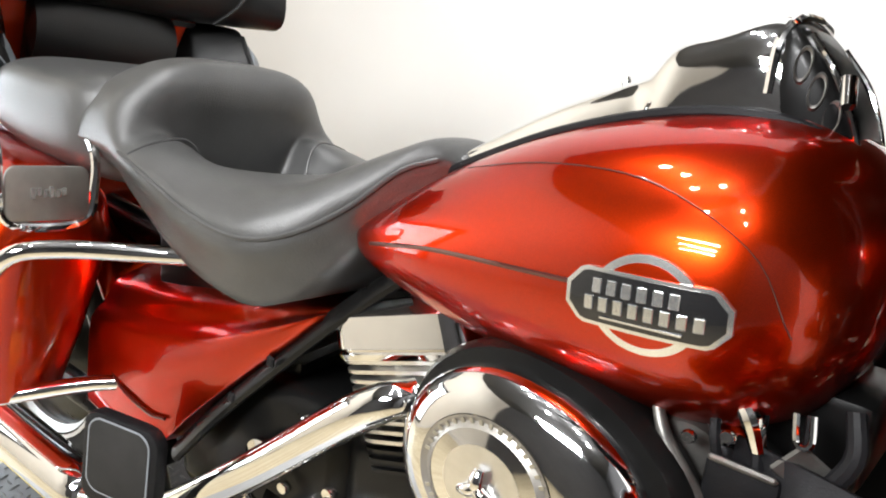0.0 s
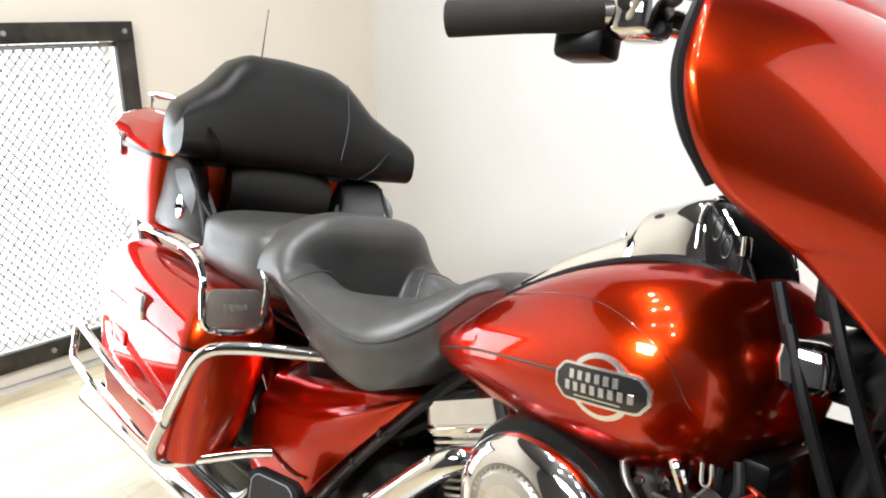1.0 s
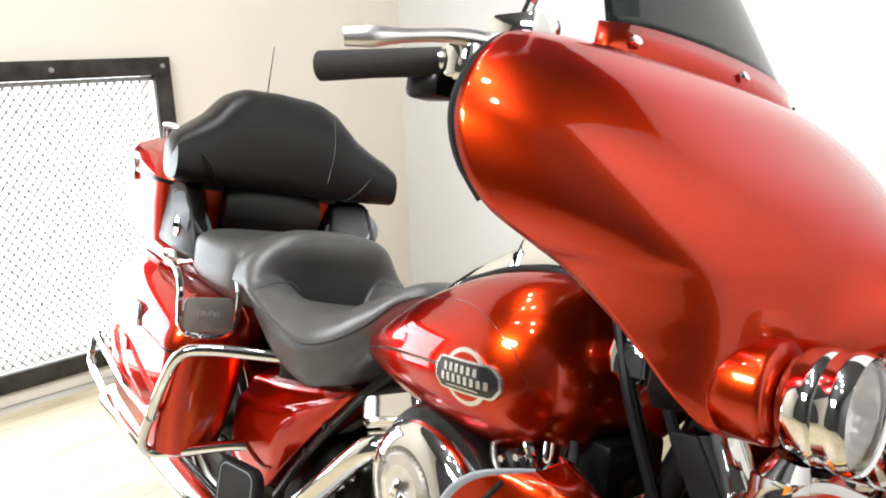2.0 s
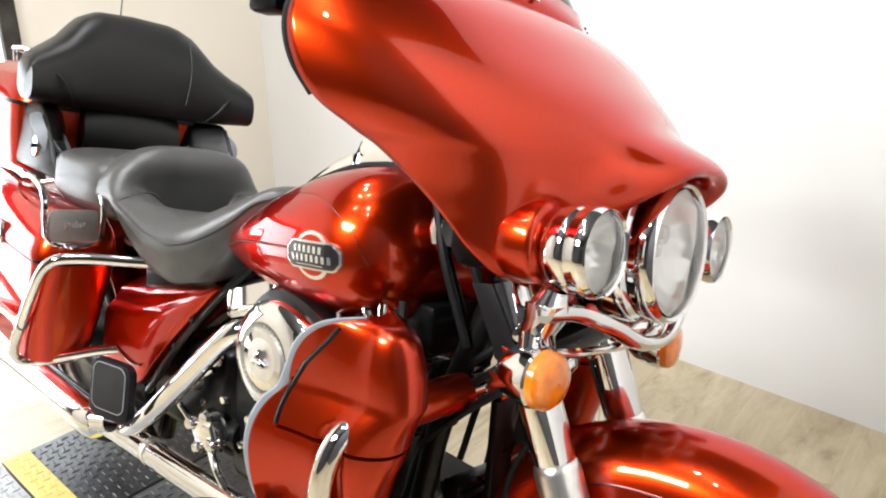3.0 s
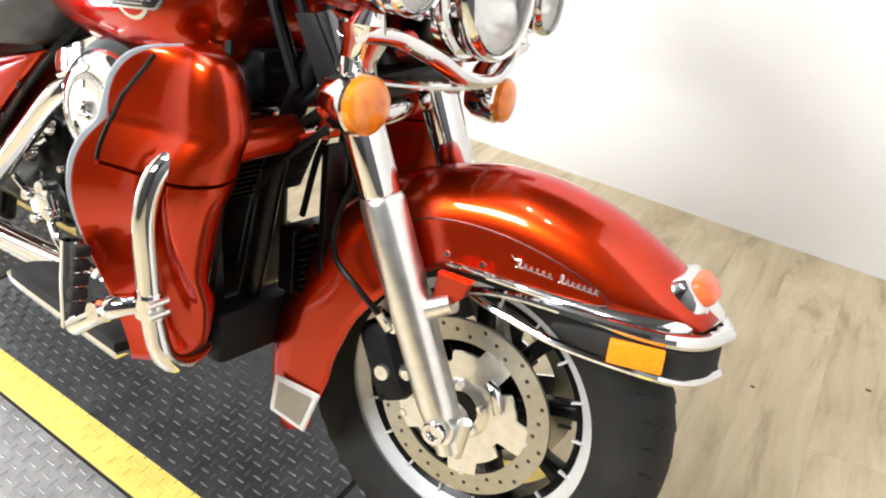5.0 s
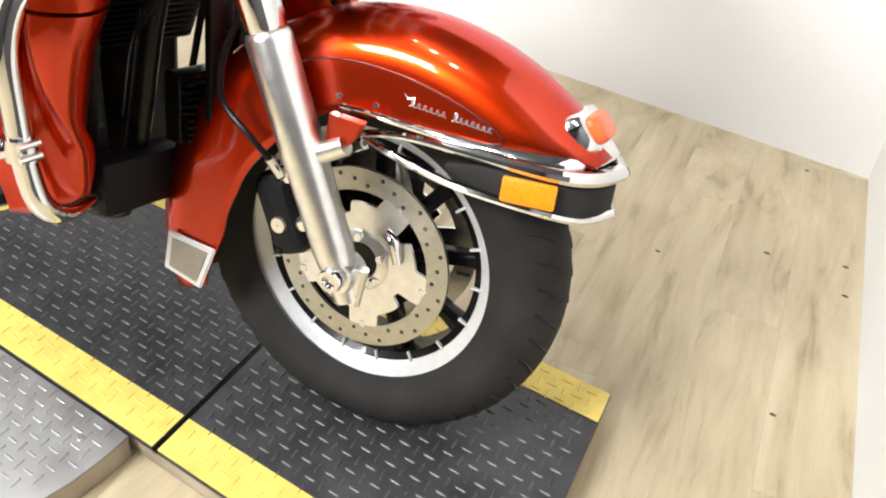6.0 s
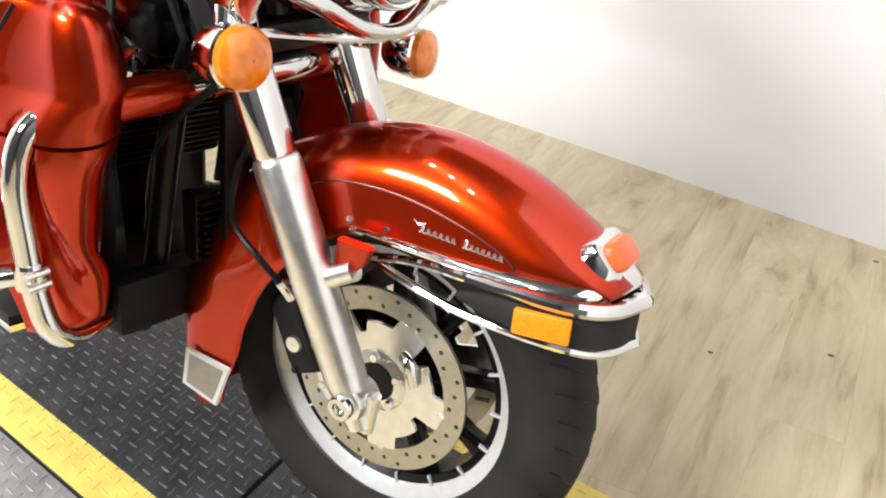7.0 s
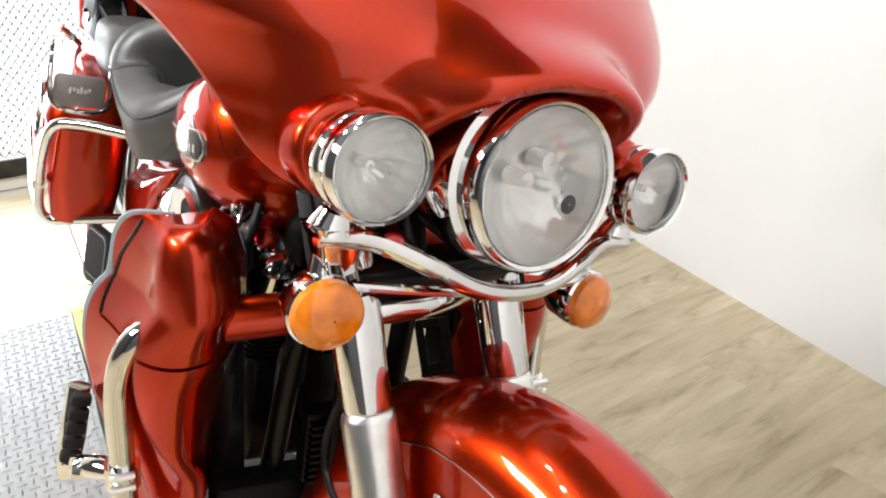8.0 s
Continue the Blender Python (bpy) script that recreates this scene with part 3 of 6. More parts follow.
def seat_top(x, y, w, zc, ze):
    """Height of the seat: a rounded pan, the bolster rising behind it and the deep pocket between them."""
    u = min(1, abs(y) / w)
    crown = max(zc - 0.022 * ease((-0.86 - x) / 0.06) * max(0, 1 - (y / 0.16) ** 2) * ease((x + 1.12) / 0.06), ze)
    front = -1.165 + 0.030 * (abs(y) / 0.19) ** 2
    rise = ease((front - x) / 0.085)
    crown += (0.874 - 0.045 * ease((-1.265 - x) / 0.05) - crown) * rise
    hole = 0.19 * math.exp(-(abs((x + 1.105) / 0.066) ** 6) - (abs((y + 0.005) / 0.085) ** 4))
    round_off = (1 - u ** (2.4 + 0.8 * rise)) ** 0.5
    return ze + (crown - ze) * round_off - hole * (1 - 0.8 * rise)


def seat_at(x, y):
    w, zc, ze = [float(np.interp(-x, [-k[0] for k in SEAT], [k[c] for k in SEAT])) for c in (1, 2, 3)]
    return seat_top(x, min(y, w), w, zc, ze)


def seat():
    rings = []
    for x, w, zc, ze, zs in spl(SEAT, 170):
        top = [(x, w * math.sin(math.pi / 2 * k / 36), 0) for k in range(-36, 37)]
        top = [(x, y, seat_top(x, y, w, zc, ze)) for x, y, _ in top]
        # the bolster's face leans over the pocket
        over = 0.072 * ease((-1.145 - x) / 0.08) * (1 - ease((-1.235 - x) / 0.10))
        top = [(x + over * (1 - (abs(y) / w) ** 4), y, z) for x, y, z in top]
        edge = top[0][2]
        right = [(x, -w * (1 + 0.022 * math.sin(math.pi * min(1, 2.0 * t)) - 0.10 * t), edge + (zs - edge) * t) for t in (1.0, 0.85, 0.7, 0.55, 0.4, 0.28, 0.18, 0.10, 0.04)]
        left = [(x, -p[1], p[2]) for p in right[::-1]]
        rings.append(right + top + left)
    ob = bp("seat", loft(rings, True, True), VINYL, "black smooth vinyl two-up seat with piping", sharp=1.5)
    for s in (-1, 1):
        line = [(x, s * y, seat_at(x, y) + 0.0006) for x, y in spl([(-1.128, 0.196), (-1.124, 0.186), (-1.124, 0.165), (-1.122, 0.13), (-1.116, 0.10), (-1.106, 0.085)], 14)]
        part("piping", tube(line, 0.0018, 6, 40), VINYL, ob, "raised seam piping")
    # piping below the shoulder, sagging towards the middle
    pk = [(x, w + 0.001, ze + 0.001) for x, w, zc, ze, zs in spl(SEAT[1:11], 40)]
    for s in (-1, 1):
        part("piping", tube([(x, s * y, z) for x, y, z in pk], 0.0028, 6, 60), VINYL, ob, "raised seam piping")
    # passenger part behind the bolster
    rings = []
    for x, w, zc, zs in spl([(-1.215, 0.150, 0.835, 0.70), (-1.27, 0.182, 0.842, 0.70), (-1.36, 0.188, 0.838, 0.70), (-1.46, 0.184, 0.836, 0.71), (-1.53, 0.165, 0.82, 0.72)], 18):
        rings.append(superring(x, (zc + zs) / 2, w, (zc - zs) / 2, 4.5, 40))
    part("passenger_pad", loft(rings), VINYL, ob, "black passenger pad")
    return ob


seat()


# ---- trunk with speaker pods and backrest
def trunk():
    rings = []
    for z, x0, x1, w, r in ((0.752, -1.56, -1.90, 0.245, 0.06), (0.765, -1.545, -1.93, 0.262, 0.07), (0.85, -1.535, -1.95, 0.272, 0.08), (0.925, -1.53, -1.955, 0.276, 0.08)):
        rings.append([(cx + (x0 + x1) / 2, cy, z) for cx, cy in rounded(x0 - x1, 2 * w, r, 6)])
    ob = bp("trunk", loft(rings), RED, "candy red luggage trunk behind the seat", m=REAR)
    rings = []
    for z, x0, x1, w, r in ((0.930, -1.525, -1.96, 0.280, 0.08), (0.955, -1.53, -1.955, 0.278, 0.08), (0.995, -1.55, -1.93, 0.264, 0.09), (1.02, -1.60, -1.88, 0.23, 0.10), (1.028, -1.68, -1.80, 0.12, 0.05)):
        rings.append([(cx + (x0 + x1) / 2, cy, z) for cx, cy in rounded(x0 - x1, 2 * w, r, 6)])
    part("lid", loft(rings), RED, ob, "candy red trunk lid")
    part("seam_strip", loft([[(cx - 1.7425, cy, z) for cx, cy in rounded(0.442, 0.566, 0.085, 6)] for z in (0.922, 0.933)]), BLACK, ob, "black lid seal")
    for s in (-1, 1):
        # speaker pod: a wedge whose sloping front carries the round grille
        # its front is turned in towards the passenger
        rings = []
        for z, t, inset in ((0.772, 0.0, 0.014), (0.776, 0.02, 0.004), (0.788, 0.08, 0.0), (0.86, 0.5, 0.0), (0.924, 0.92, 0.0), (0.934, 0.98, 0.005), (0.938, 1.0, 0.014)):
            corners = [(-1.62, 0.140), (-1.62, 0.258 - 0.003 * t), (-1.33 - 0.12 * t, 0.240 + 0.006 * t), (-1.53 - 0.02 * t, 0.140 + 0.02 * t)]
            mid = Vector((sum(c[0] for c in corners) / 4, sum(c[1] for c in corners) / 4))
            plan = []
            for k in range(4):
                p, q, r = [Vector(corners[(k + d) % 4]) for d in (0, -1, 1)]
                for d in ((q - p).normalized() * 0.014, ((q - p).normalized() + (r - p).normalized()) * 0.005, (r - p).normalized() * 0.014):
                    v = p + d
                    plan.append(v + (mid - v).normalized() * inset)
            rings.append([(v.x, s * v.y, z) for v in plan])
        pod = part("speaker_pod", loft(rings), PADS, ob, "black vinyl speaker pod", sharp=0.9)
        m = axis((-1.463, s * 0.209, 0.862), (0.44, -s * 0.72, 0.54))
        part("grille_ring", lathe([(0.057, 0.002), (0.060, 0.010), (0.067, 0.009), (0.071, -0.02), (0.057, -0.02)], m, 36, close=True), GREYRUB, pod, "grey speaker ring")
        part("grille", lathe([(0.001, 0.006), (0.034, 0.005), (0.059, 0.002)], m, 28), RUBBER, pod, "black speaker cloth")
        part("pod_piping", tube([(-1.345, s * 0.236, 0.790), (-1.395, s * 0.239, 0.86), (-1.452, s * 0.241, 0.926)], 0.005, 8), PADS, pod, "black piping")
        part("jack_plate", lathe([(0.001, 0.004), (0.020, 0.004), (0.022, 0.0)], axis((-1.46, s * 0.249, 0.835), (0.1, s, 0)) @ Matrix.Diagonal((0.6, 1.3, 1, 1)), 20), CHROME, pod, "chrome socket plate")
        part("jack", lathe([(0.001, 0.014), (0.005, 0.014), (0.006, 0.003)], axis((-1.46, s * 0.249, 0.835), (0.1, s, 0)), 12), BLACK, pod)
        part("tail_lamp", box(-1.93, s * 0.18, 0.90, 0.06, 0.16, 0.03, 0.008), TAIL, ob, "red side tail lamp")
        part("latch", box(-1.80, s * 0.280, 0.925, 0.05, 0.012, 0.06, 0.004), CHROME, ob, "chrome trunk latch")
    # luggage rail
    for s in (-1, 1):
        part("rack_rail", tube([(-1.58, s * 0.16, 1.02), (-1.60, s * 0.19, 1.05), (-1.75, s * 0.20, 1.062), (-1.88, s * 0.19, 1.055), (-1.92, s * 0.14, 1.05), (-1.93, 0, 1.05)], 0.007, 8), CHROME, ob, "chrome rack rail")
        for x in (-1.62, -1.86):
            part("rack_post", tube([(x, s * 0.19, 1.0), (x, s * 0.196, 1.055)], 0.006, 8), CHROME, ob)
    # backrest: a tall pad with two wings sloping away
    rings = []
    for k in range(33):
        y = -0.29 + 0.58 * k / 32
        a = abs(y)
        hump = np.interp(a, [0, 0.10, 0.15, 0.20, 0.25, 0.28, 0.29], [1.195, 1.190, 1.165, 1.110, 1.075, 1.060, 1.048])
        low = np.interp(a, [0, 0.15, 0.25, 0.29], [0.935, 0.935, 0.942, 0.948])
        xf = -1.445 + 0.055 * (a / 0.29) ** 2
        thick = np.interp(a, [0, 0.25, 0.28, 0.29], [0.075, 0.075, 0.068, 0.055])
        zc, h = (hump + low) / 2, (hump - low) / 2
        rings.append([(xf - thick + thick * math.copysign(abs(math.cos(t)) ** 0.75, math.cos(t)) - 0.18 * (zc + h * math.sin(t) - 0.95), y, zc + h * math.copysign(abs(math.sin(t)) ** 0.8, math.sin(t))) for t in (2 * math.pi * j / 24 for j in range(24))])
    rest = part("backrest_pad", loft(rings), PADS, ob, "black vinyl passenger backrest with wrapped wings", sharp=1.3)
    # stitched seam that sets the wing off from the middle pad
    for s in (-1, 1):
        part("wing_seam", tube([(-1.452, s * 0.175, 0.942), (-1.424, s * 0.195, 0.975), (-1.420, s * 0.215, 1.005), (-1.432, s * 0.245, 1.028), (-1.452, s * 0.272, 1.036)], 0.0030, 6), PADS, rest, "raised seam on the backrest wing")
    part("seam", tube([(-1.478, 0.12, 1.165), (-1.455, 0.125, 1.07), (-1.44, 0.11, 0.985)], 0.0012, 6), PADS, rest)
    rings = [[(-1.535 + 0.05 * math.cos(t) * (1 if math.cos(t) > 0 else 0.4), y, 0.876 + (0.086 - 0.02 * (abs(y) / 0.125) ** 4) * math.sin(t)) for t in (2 * math.pi * j / 20 for j in range(20))] for y in np.linspace(-0.128, 0.128, 13)]
    part("lumbar_pad", loft(rings), PADS, ob, "black lower back pad", sharp=1.3)
    part("mount", box(-1.62, 0, 0.735, 0.3, 0.2, 0.04, 0.005), BLACK, ob, "black trunk bracket")
    part("antenna", tube([(-1.90, 0.105, 0.86), (-1.905, 0.107, 1.345)], [0.004, 0.0013], 6, 3), BLACK, ob, "black whip antenna")
    return ob


trunk()


# ---- saddlebags with chrome guards
def saddlebag(s):
    def shell(levels):
        return loft([[((x0 + x1) / 2 + px, s * ((y0 + y1) / 2 + py), z) for px, py in rounded(x0 - x1, y1 - y0, r, 5)] for z, x0, x1, y0, y1, r in levels])

    ob = bp("saddlebag", shell([(0.385, -1.29, -1.74, 0.225, 0.345, 0.045), (0.40, -1.265, -1.76, 0.215, 0.362, 0.05), (0.50, -1.225, -1.78, 0.205, 0.378, 0.05), (0.632, -1.175, -1.80, 0.200, 0.385, 0.05)]), RED, "candy red hard saddlebag", m=BAGS)
    part("seam", shell([(0.632, -1.178, -1.80, 0.203, 0.383, 0.05), (0.641, -1.178, -1.80, 0.203, 0.383, 0.05)]), BLACK, ob)
    part("lid", shell([(0.641, -1.170, -1.805, 0.198, 0.390, 0.05), (0.656, -1.168, -1.805, 0.198, 0.390, 0.05), (0.70, -1.180, -1.79, 0.205, 0.372, 0.05), (0.735, -1.215, -1.76, 0.222, 0.335, 0.045), (0.742, -1.26, -1.72, 0.25, 0.31, 0.025)]), RED, ob, "candy red domed lid")
    part("reflector", box(-1.60, s * 0.383, 0.56, 0.10, 0.006, 0.028, 0.002), TAIL, ob, "red side reflector")
    part("latch", box(-1.47, s * 0.391, 0.655, 0.09, 0.014, 0.05, 0.004), CHROME, ob, "chrome lid latch")
    # lid rail with the plate facing forward
    rail = [(-1.62, 0.30, 0.745), (-1.60, 0.355, 0.785), (-1.38, 0.376, 0.800), (-1.22, 0.384, 0.800), (-1.155, 0.386, 0.775), (-1.142, 0.386, 0.73), (-1.140, 0.376, 0.692), (-1.140, 0.325, 0.682), (-1.140, 0.272, 0.690), (-1.142, 0.262, 0.73), (-1.155, 0.260, 0.772), (-1.22, 0.255, 0.788), (-1.42, 0.250, 0.780), (-1.60, 0.26, 0.745)]
    if s > 0:
        return ob
    part("lid_rail", tube([(x, s * y, z) for x, y, z in rail], 0.0065, 8, 70), CHROME, ob, "chrome lid rail")
    pl = part("rail_plate", slab(rounded(0.108, 0.064, 0.014), 0.005, axis((-1.142, s * 0.325, 0.722), (1, 0, 0.12)), 0.0015), PEWTER, ob, "pewter plate on the rail")
    for k in range(6):
        part("plate_bar", box(-0.02 + k * 0.008, 0.002 * (k % 2), 0.0055, 0.006, 0.009 if k % 3 else 0.013, 0.002, 0.0004, axis((-1.142, s * 0.325, 0.722), (1, 0, 0.12)), 1), SILVER, pl, smooth=False)
    # guard hoop and two rails running back
    hoop = [(-0.99, 0.150, 0.672), (-1.04, 0.22, 0.668), (-1.11, 0.32, 0.662), (-1.145, 0.372, 0.645), (-1.185, 0.390, 0.58), (-1.25, 0.392, 0.49), (-1.31, 0.386, 0.415), (-1.312, 0.355, 0.390), (-1.26, 0.29, 0.412), (-1.18, 0.21, 0.445), (-1.12, 0.16, 0.455)]
    part("guard_hoop", tube([(x, s * y, z) for x, y, z in hoop], 0.0115, 12, 64), CHROME, ob, "chrome saddlebag guard hoop")
    up = [(-1.25, 0.392, 0.495), (-1.45, 0.408, 0.505), (-1.82, 0.408, 0.525), (-1.90, 0.393, 0.51), (-1.91, 0.393, 0.46), (-1.87, 0.402, 0.43), (-1.7, 0.407, 0.425), (-1.48, 0.402, 0.415), (-1.31, 0.386, 0.408)]
    part("guard_rail", tube([(x, s * y, z) for x, y, z in up], 0.009, 10, 60), CHROME, ob, "chrome saddlebag guard rail")
    part("guard_clamp", tube([(-1.238, s * 0.391, 0.497), (-1.268, s * 0.392, 0.497)], 0.014, 12), CHROME, ob)
    return ob


saddlebag(-1)
saddlebag(1)


# ---- side covers under the seat
def side_cover(s):
    """A shield with a sloping shoulder under the seat, a ridge and a full flank."""
    rings = []
    for x, zi, zr, zb, yr in spl([(-0.786, 0.677, 0.670, 0.664, 0.165), (-0.83, 0.674, 0.648, 0.618, 0.180), (-0.90, 0.660, 0.616, 0.552, 0.191), (-0.976, 0.645, 0.585, 0.478, 0.197), (-1.042, 0.632, 0.563, 0.412, 0.200), (-1.12, 0.615, 0.545, 0.388, 0.200), (-1.20, 0.602, 0.532, 0.385, 0.199), (-1.25, 0.592, 0.525, 0.385, 0.197)], 40):
        h = zr - zb
        keys = [(0.10, zi), (0.6 * yr + 0.04, zi - 0.36 * (zi - zr)), (yr - 0.020, zi - 0.78 * (zi - zr)), (yr - 0.005, zr), (yr + 0.002, zr - 0.12 * h), (yr + 0.002, zb + 0.5 * h), (yr - 0.002, zb + 0.08 * h), (yr - 0.016, zb), (0.10, zb + 0.003)]
        rings.append([(x, s * y, z) for y, z in spl(keys, 41)])
    ob = bp("side_cover", loft(rings), RED, "candy red side cover", sharp=1.2, m=BAGS)
    # dark line laid on the flank in place of a groove's shade
    part("groove_shade", tube([(-1.20, s * 0.193, 0.47), (-1.14, s * 0.204, 0.455), (-1.06, s * 0.205, 0.45), (-1.02, s * 0.203, 0.458)], 0.0028, 6), STRIPE, ob)
    part("edge_strip", tube([(-0.70, s * 0.125, 0.742), (-0.775, s * 0.150, 0.668), (-0.85, s * 0.168, 0.588), (-0.935, s * 0.176, 0.50), (-1.02, s * 0.178, 0.405)], 0.014, 10, 30, squash=0.6), BLACK, ob, "glossy black strip along the cover")
    for z, x in ((0.60, -0.852), (0.53, -0.918), (0.46, -0.982)):
        part("clip", box(x + 0.012, s * 0.183, z, 0.012, 0.006, 0.012, 0.002, None, 1), MATT, ob)
    return ob


side_cover(-1)
side_cover(1)


# ---- engine, frame, exhaust
def engine():
    ob = bp("engine", box(-0.62, 0, 0.40, 0.36, 0.24, 0.26, 0.03, None, 3), BLACK, "black V-twin engine with chrome covers", m=POWER)
    part("gearbox", box(-0.93, 0, 0.42, 0.30, 0.26, 0.24, 0.03, None, 3), BLACK, ob, "black gearbox")
    for x, z, lean in ((-0.672, 0.505, -22), (-0.505, 0.50, 22)):
        m = pose(x, 0, z, 0, lean, 0)
        cyl = part("cylinder", lathe([(0.055, 0.0), (0.055, 0.16)], m, 24), BLACK, ob, "black finned cylinder")
        for k in range(12):
            part("fin", loft([[m @ Vector((a, b, h)) for a, b in rounded(0.178, 0.258, 0.03)] for h in (0.012 + k * 0.0112, 0.0162 + k * 0.0112)]), SATIN if k > 2 and lean < 0 else BLACK, cyl)
        part("head", loft([[m @ Vector((a, b, h)) for a, b in rounded(w, d, 0.03)] for h, w, d in ((0.120, 0.15, 0.20), (0.13, 0.155, 0.215), (0.150, 0.15, 0.21))]), SATIN, ob, "alloy cylinder head")
        rb = part("rocker_box", loft([[m @ Vector((a, b, h)) for a, b in rounded(w, d, 0.025)] for h, w, d in ((0.140, 0.176, 0.266), (0.147, 0.180, 0.270), (0.149, 0.170, 0.258), (0.151, 0.170, 0.258), (0.153, 0.178, 0.266), (0.188, 0.174, 0.258), (0.203, 0.150, 0.22), (0.208, 0.115, 0.17))]), CHROME, ob, "chrome rocker box")
        for q in (-0.06, 0.06):
            part("bolt", bolt(m @ Vector((q, -0.085, 0.203)), m.to_3x3() @ Vector((0, 0, 1)), 0.006, 0.006), CHROME, rb)
        for q in (-0.02, 0.02):
            part("pushrod_tube", tube([(x + 0.3 * q, -0.105, 0.42), m @ Vector((q, -0.100, 0.14))], 0.009, 10, 2), CHROME, ob, "chrome pushrod tube")
    # chrome cam cover and oil filler
    part("cam_cover", lathe([(0.001, 0.022), (0.060, 0.020), (0.075, 0.008), (0.078, 0)], axis((-0.60, -0.128, 0.395), (0, -1, 0)), 32), CHROME, ob, "chrome cam cover")
    part("lower_cover", lathe([(0.001, 0.03), (0.022, 0.028), (0.026, 0.0)], axis((-0.875, -0.145, 0.452), (0, -1, 0.1)), 24), CHROME, ob, "chrome filler cap")
    part("starter", tube([(-0.90, -0.10, 0.36), (-0.76, -0.10, 0.36)], 0.038, 16, 2), BLACK, ob)
    m = pose(-0.815, -0.152, 0.362, 0, -28, 0)
    pump = part("oil_pump", box(0, 0, 0, 0.078, 0.045, 0.062, 0.010, m, 3), CHROME, ob, "chrome oil pump cover")
    for x, z, r in ((0.030, 0.026, 0.020), (-0.030, 0.024, 0.017), (0.024, -0.026, 0.017), (-0.028, -0.024, 0.014)):
        part("boss", lathe([(0.001, 0.012), (r * 0.6, 0.011), (r * 0.9, 0.004), (r, -0.02)], axis(m @ Vector((x, -0.020, z)), (0.1, -1, 0.1)), 18), CHROME, pump, "round chrome boss")
    part("pump_pipe", tube([(-0.79, -0.17, 0.345), (-0.745, -0.185, 0.315), (-0.71, -0.18, 0.28)], 0.008, 10), CHROME, pump, "chrome pipe")
    part("pump_rod", tube([(-0.85, -0.175, 0.375), (-0.885, -0.18, 0.400)], 0.007, 10, 2), CHROME, pump)
    part("breather_cap", lathe([(0.001, 0.022), (0.013, 0.021), (0.017, 0.012), (0.018, 0.0)], axis((-0.815, -0.135, 0.512), (-0.2, -1, 0.3)), 20), CHROME, ob, "chrome breather cap")
    part("breather_stub", tube([(-0.83, -0.14, 0.49), (-0.842, -0.15, 0.478)], 0.012, 12, 2), CHROME, ob)
    m = pose(-0.432, -0.105, 0.676, 0, 30, 0)
    rock = part("rocker_cover", loft([[m @ Vector((a, b, h)) for a, b in rounded(w, d, 0.012)] for h, w, d in ((-0.024, 0.100, 0.050), (-0.020, 0.104, 0.054), (-0.004, 0.104, 0.054), (-0.002, 0.098, 0.048), (0.002, 0.098, 0.048), (0.004, 0.103, 0.053), (0.022, 0.098, 0.046), (0.027, 0.080, 0.032))]), CHROME, ob, "stepped chrome rocker cover")
    for x, z in ((-0.036, 0.012), (0.036, 0.012), (0.0, -0.012)):
        part("bolt", bolt(m @ Vector((x, -0.027, z)), (0, -1, 0.1), 0.006, 0.006), CHROME, rock)
    # throttle body, plug cap, horn bracket and cable ends under the front of the tank
    cluster = part("throttle_body", lathe([(0.001, 0.03), (0.030, 0.03), (0.036, 0.02), (0.036, -0.03)], axis((-0.455, -0.115, 0.665), (0.3, -1, 0.1)), 24), GREASY, ob, "dull alloy throttle body")
    part("intake_arm", tube([(-0.470, -0.150, 0.722), (-0.452, -0.165, 0.690), (-0.425, -0.165, 0.655), (-0.405, -0.160, 0.62)], [0.004, 0.006, 0.006, 0.006], 12, 12, squash=0.7), GREASY, cluster, "cast alloy arm")
    part("relay_box", box(-0.398, -0.150, 0.668, 0.05, 0.03, 0.045, 0.005, None, 2), MATT, cluster, "black relay box")
    part("relay_lid", box(-0.398, -0.167, 0.690, 0.046, 0.006, 0.006, 0.002, None, 1), GREASY, cluster)
    part("coil_plate", box(0, 0, 0, 0.036, 0.004, 0.030, 0.002, pose(-0.362, -0.155, 0.700, 0, 35, 20), 1), GREASY, cluster, "bare metal plate")
    part("plug_cap", tube([(-0.415, -0.150, 0.742), (-0.400, -0.160, 0.728), (-0.392, -0.158, 0.705)], [0.006, 0.008, 0.006], 10, 8), CHROME, cluster, "chrome plug cap")
    part("clip_loop", tube([(-0.375, -0.160, 0.745), (-0.370, -0.166, 0.725), (-0.362, -0.166, 0.727), (-0.365, -0.160, 0.747)], 0.0022, 6, 16), CHROME, cluster, "bright wire clip")
    part("hose_elbow", tube([(-0.345, -0.145, 0.755), (-0.338, -0.155, 0.725), (-0.348, -0.158, 0.695), (-0.355, -0.150, 0.66)], [0.006, 0.007, 0.006], 10, 12), MATT, cluster, "black hose elbow")
    for k in range(3):
        part("wire", tube([(-0.43 + 0.03 * k, -0.13, 0.735), (-0.42 + 0.03 * k, -0.16, 0.70 - 0.01 * k), (-0.40 + 0.025 * k, -0.15, 0.63)], 0.004, 6, 14), MATT, cluster, "black wire")
    for x, z in ((-0.41, 0.712), (-0.385, 0.652), (-0.352, 0.675), (-0.435, 0.70), (-0.37, 0.635)):
        part("bolt", bolt((x, -0.168, z), (0, -1, 0.1), 0.0055, 0.006), CHROME, cluster)
    for x, z in ((-0.55, 0.46), (-0.68, 0.475), (-0.72, 0.42), (-0.56, 0.33), (-0.74, 0.36), (-0.83, 0.50), (-0.80, 0.43), (-0.87, 0.40), (-0.98, 0.50), (-0.5, 0.40)):
        part("bolt", bolt((x, -0.124, z), (0, -1, 0), 0.009, 0.012), CHROME, ob)
    return ob


engine()


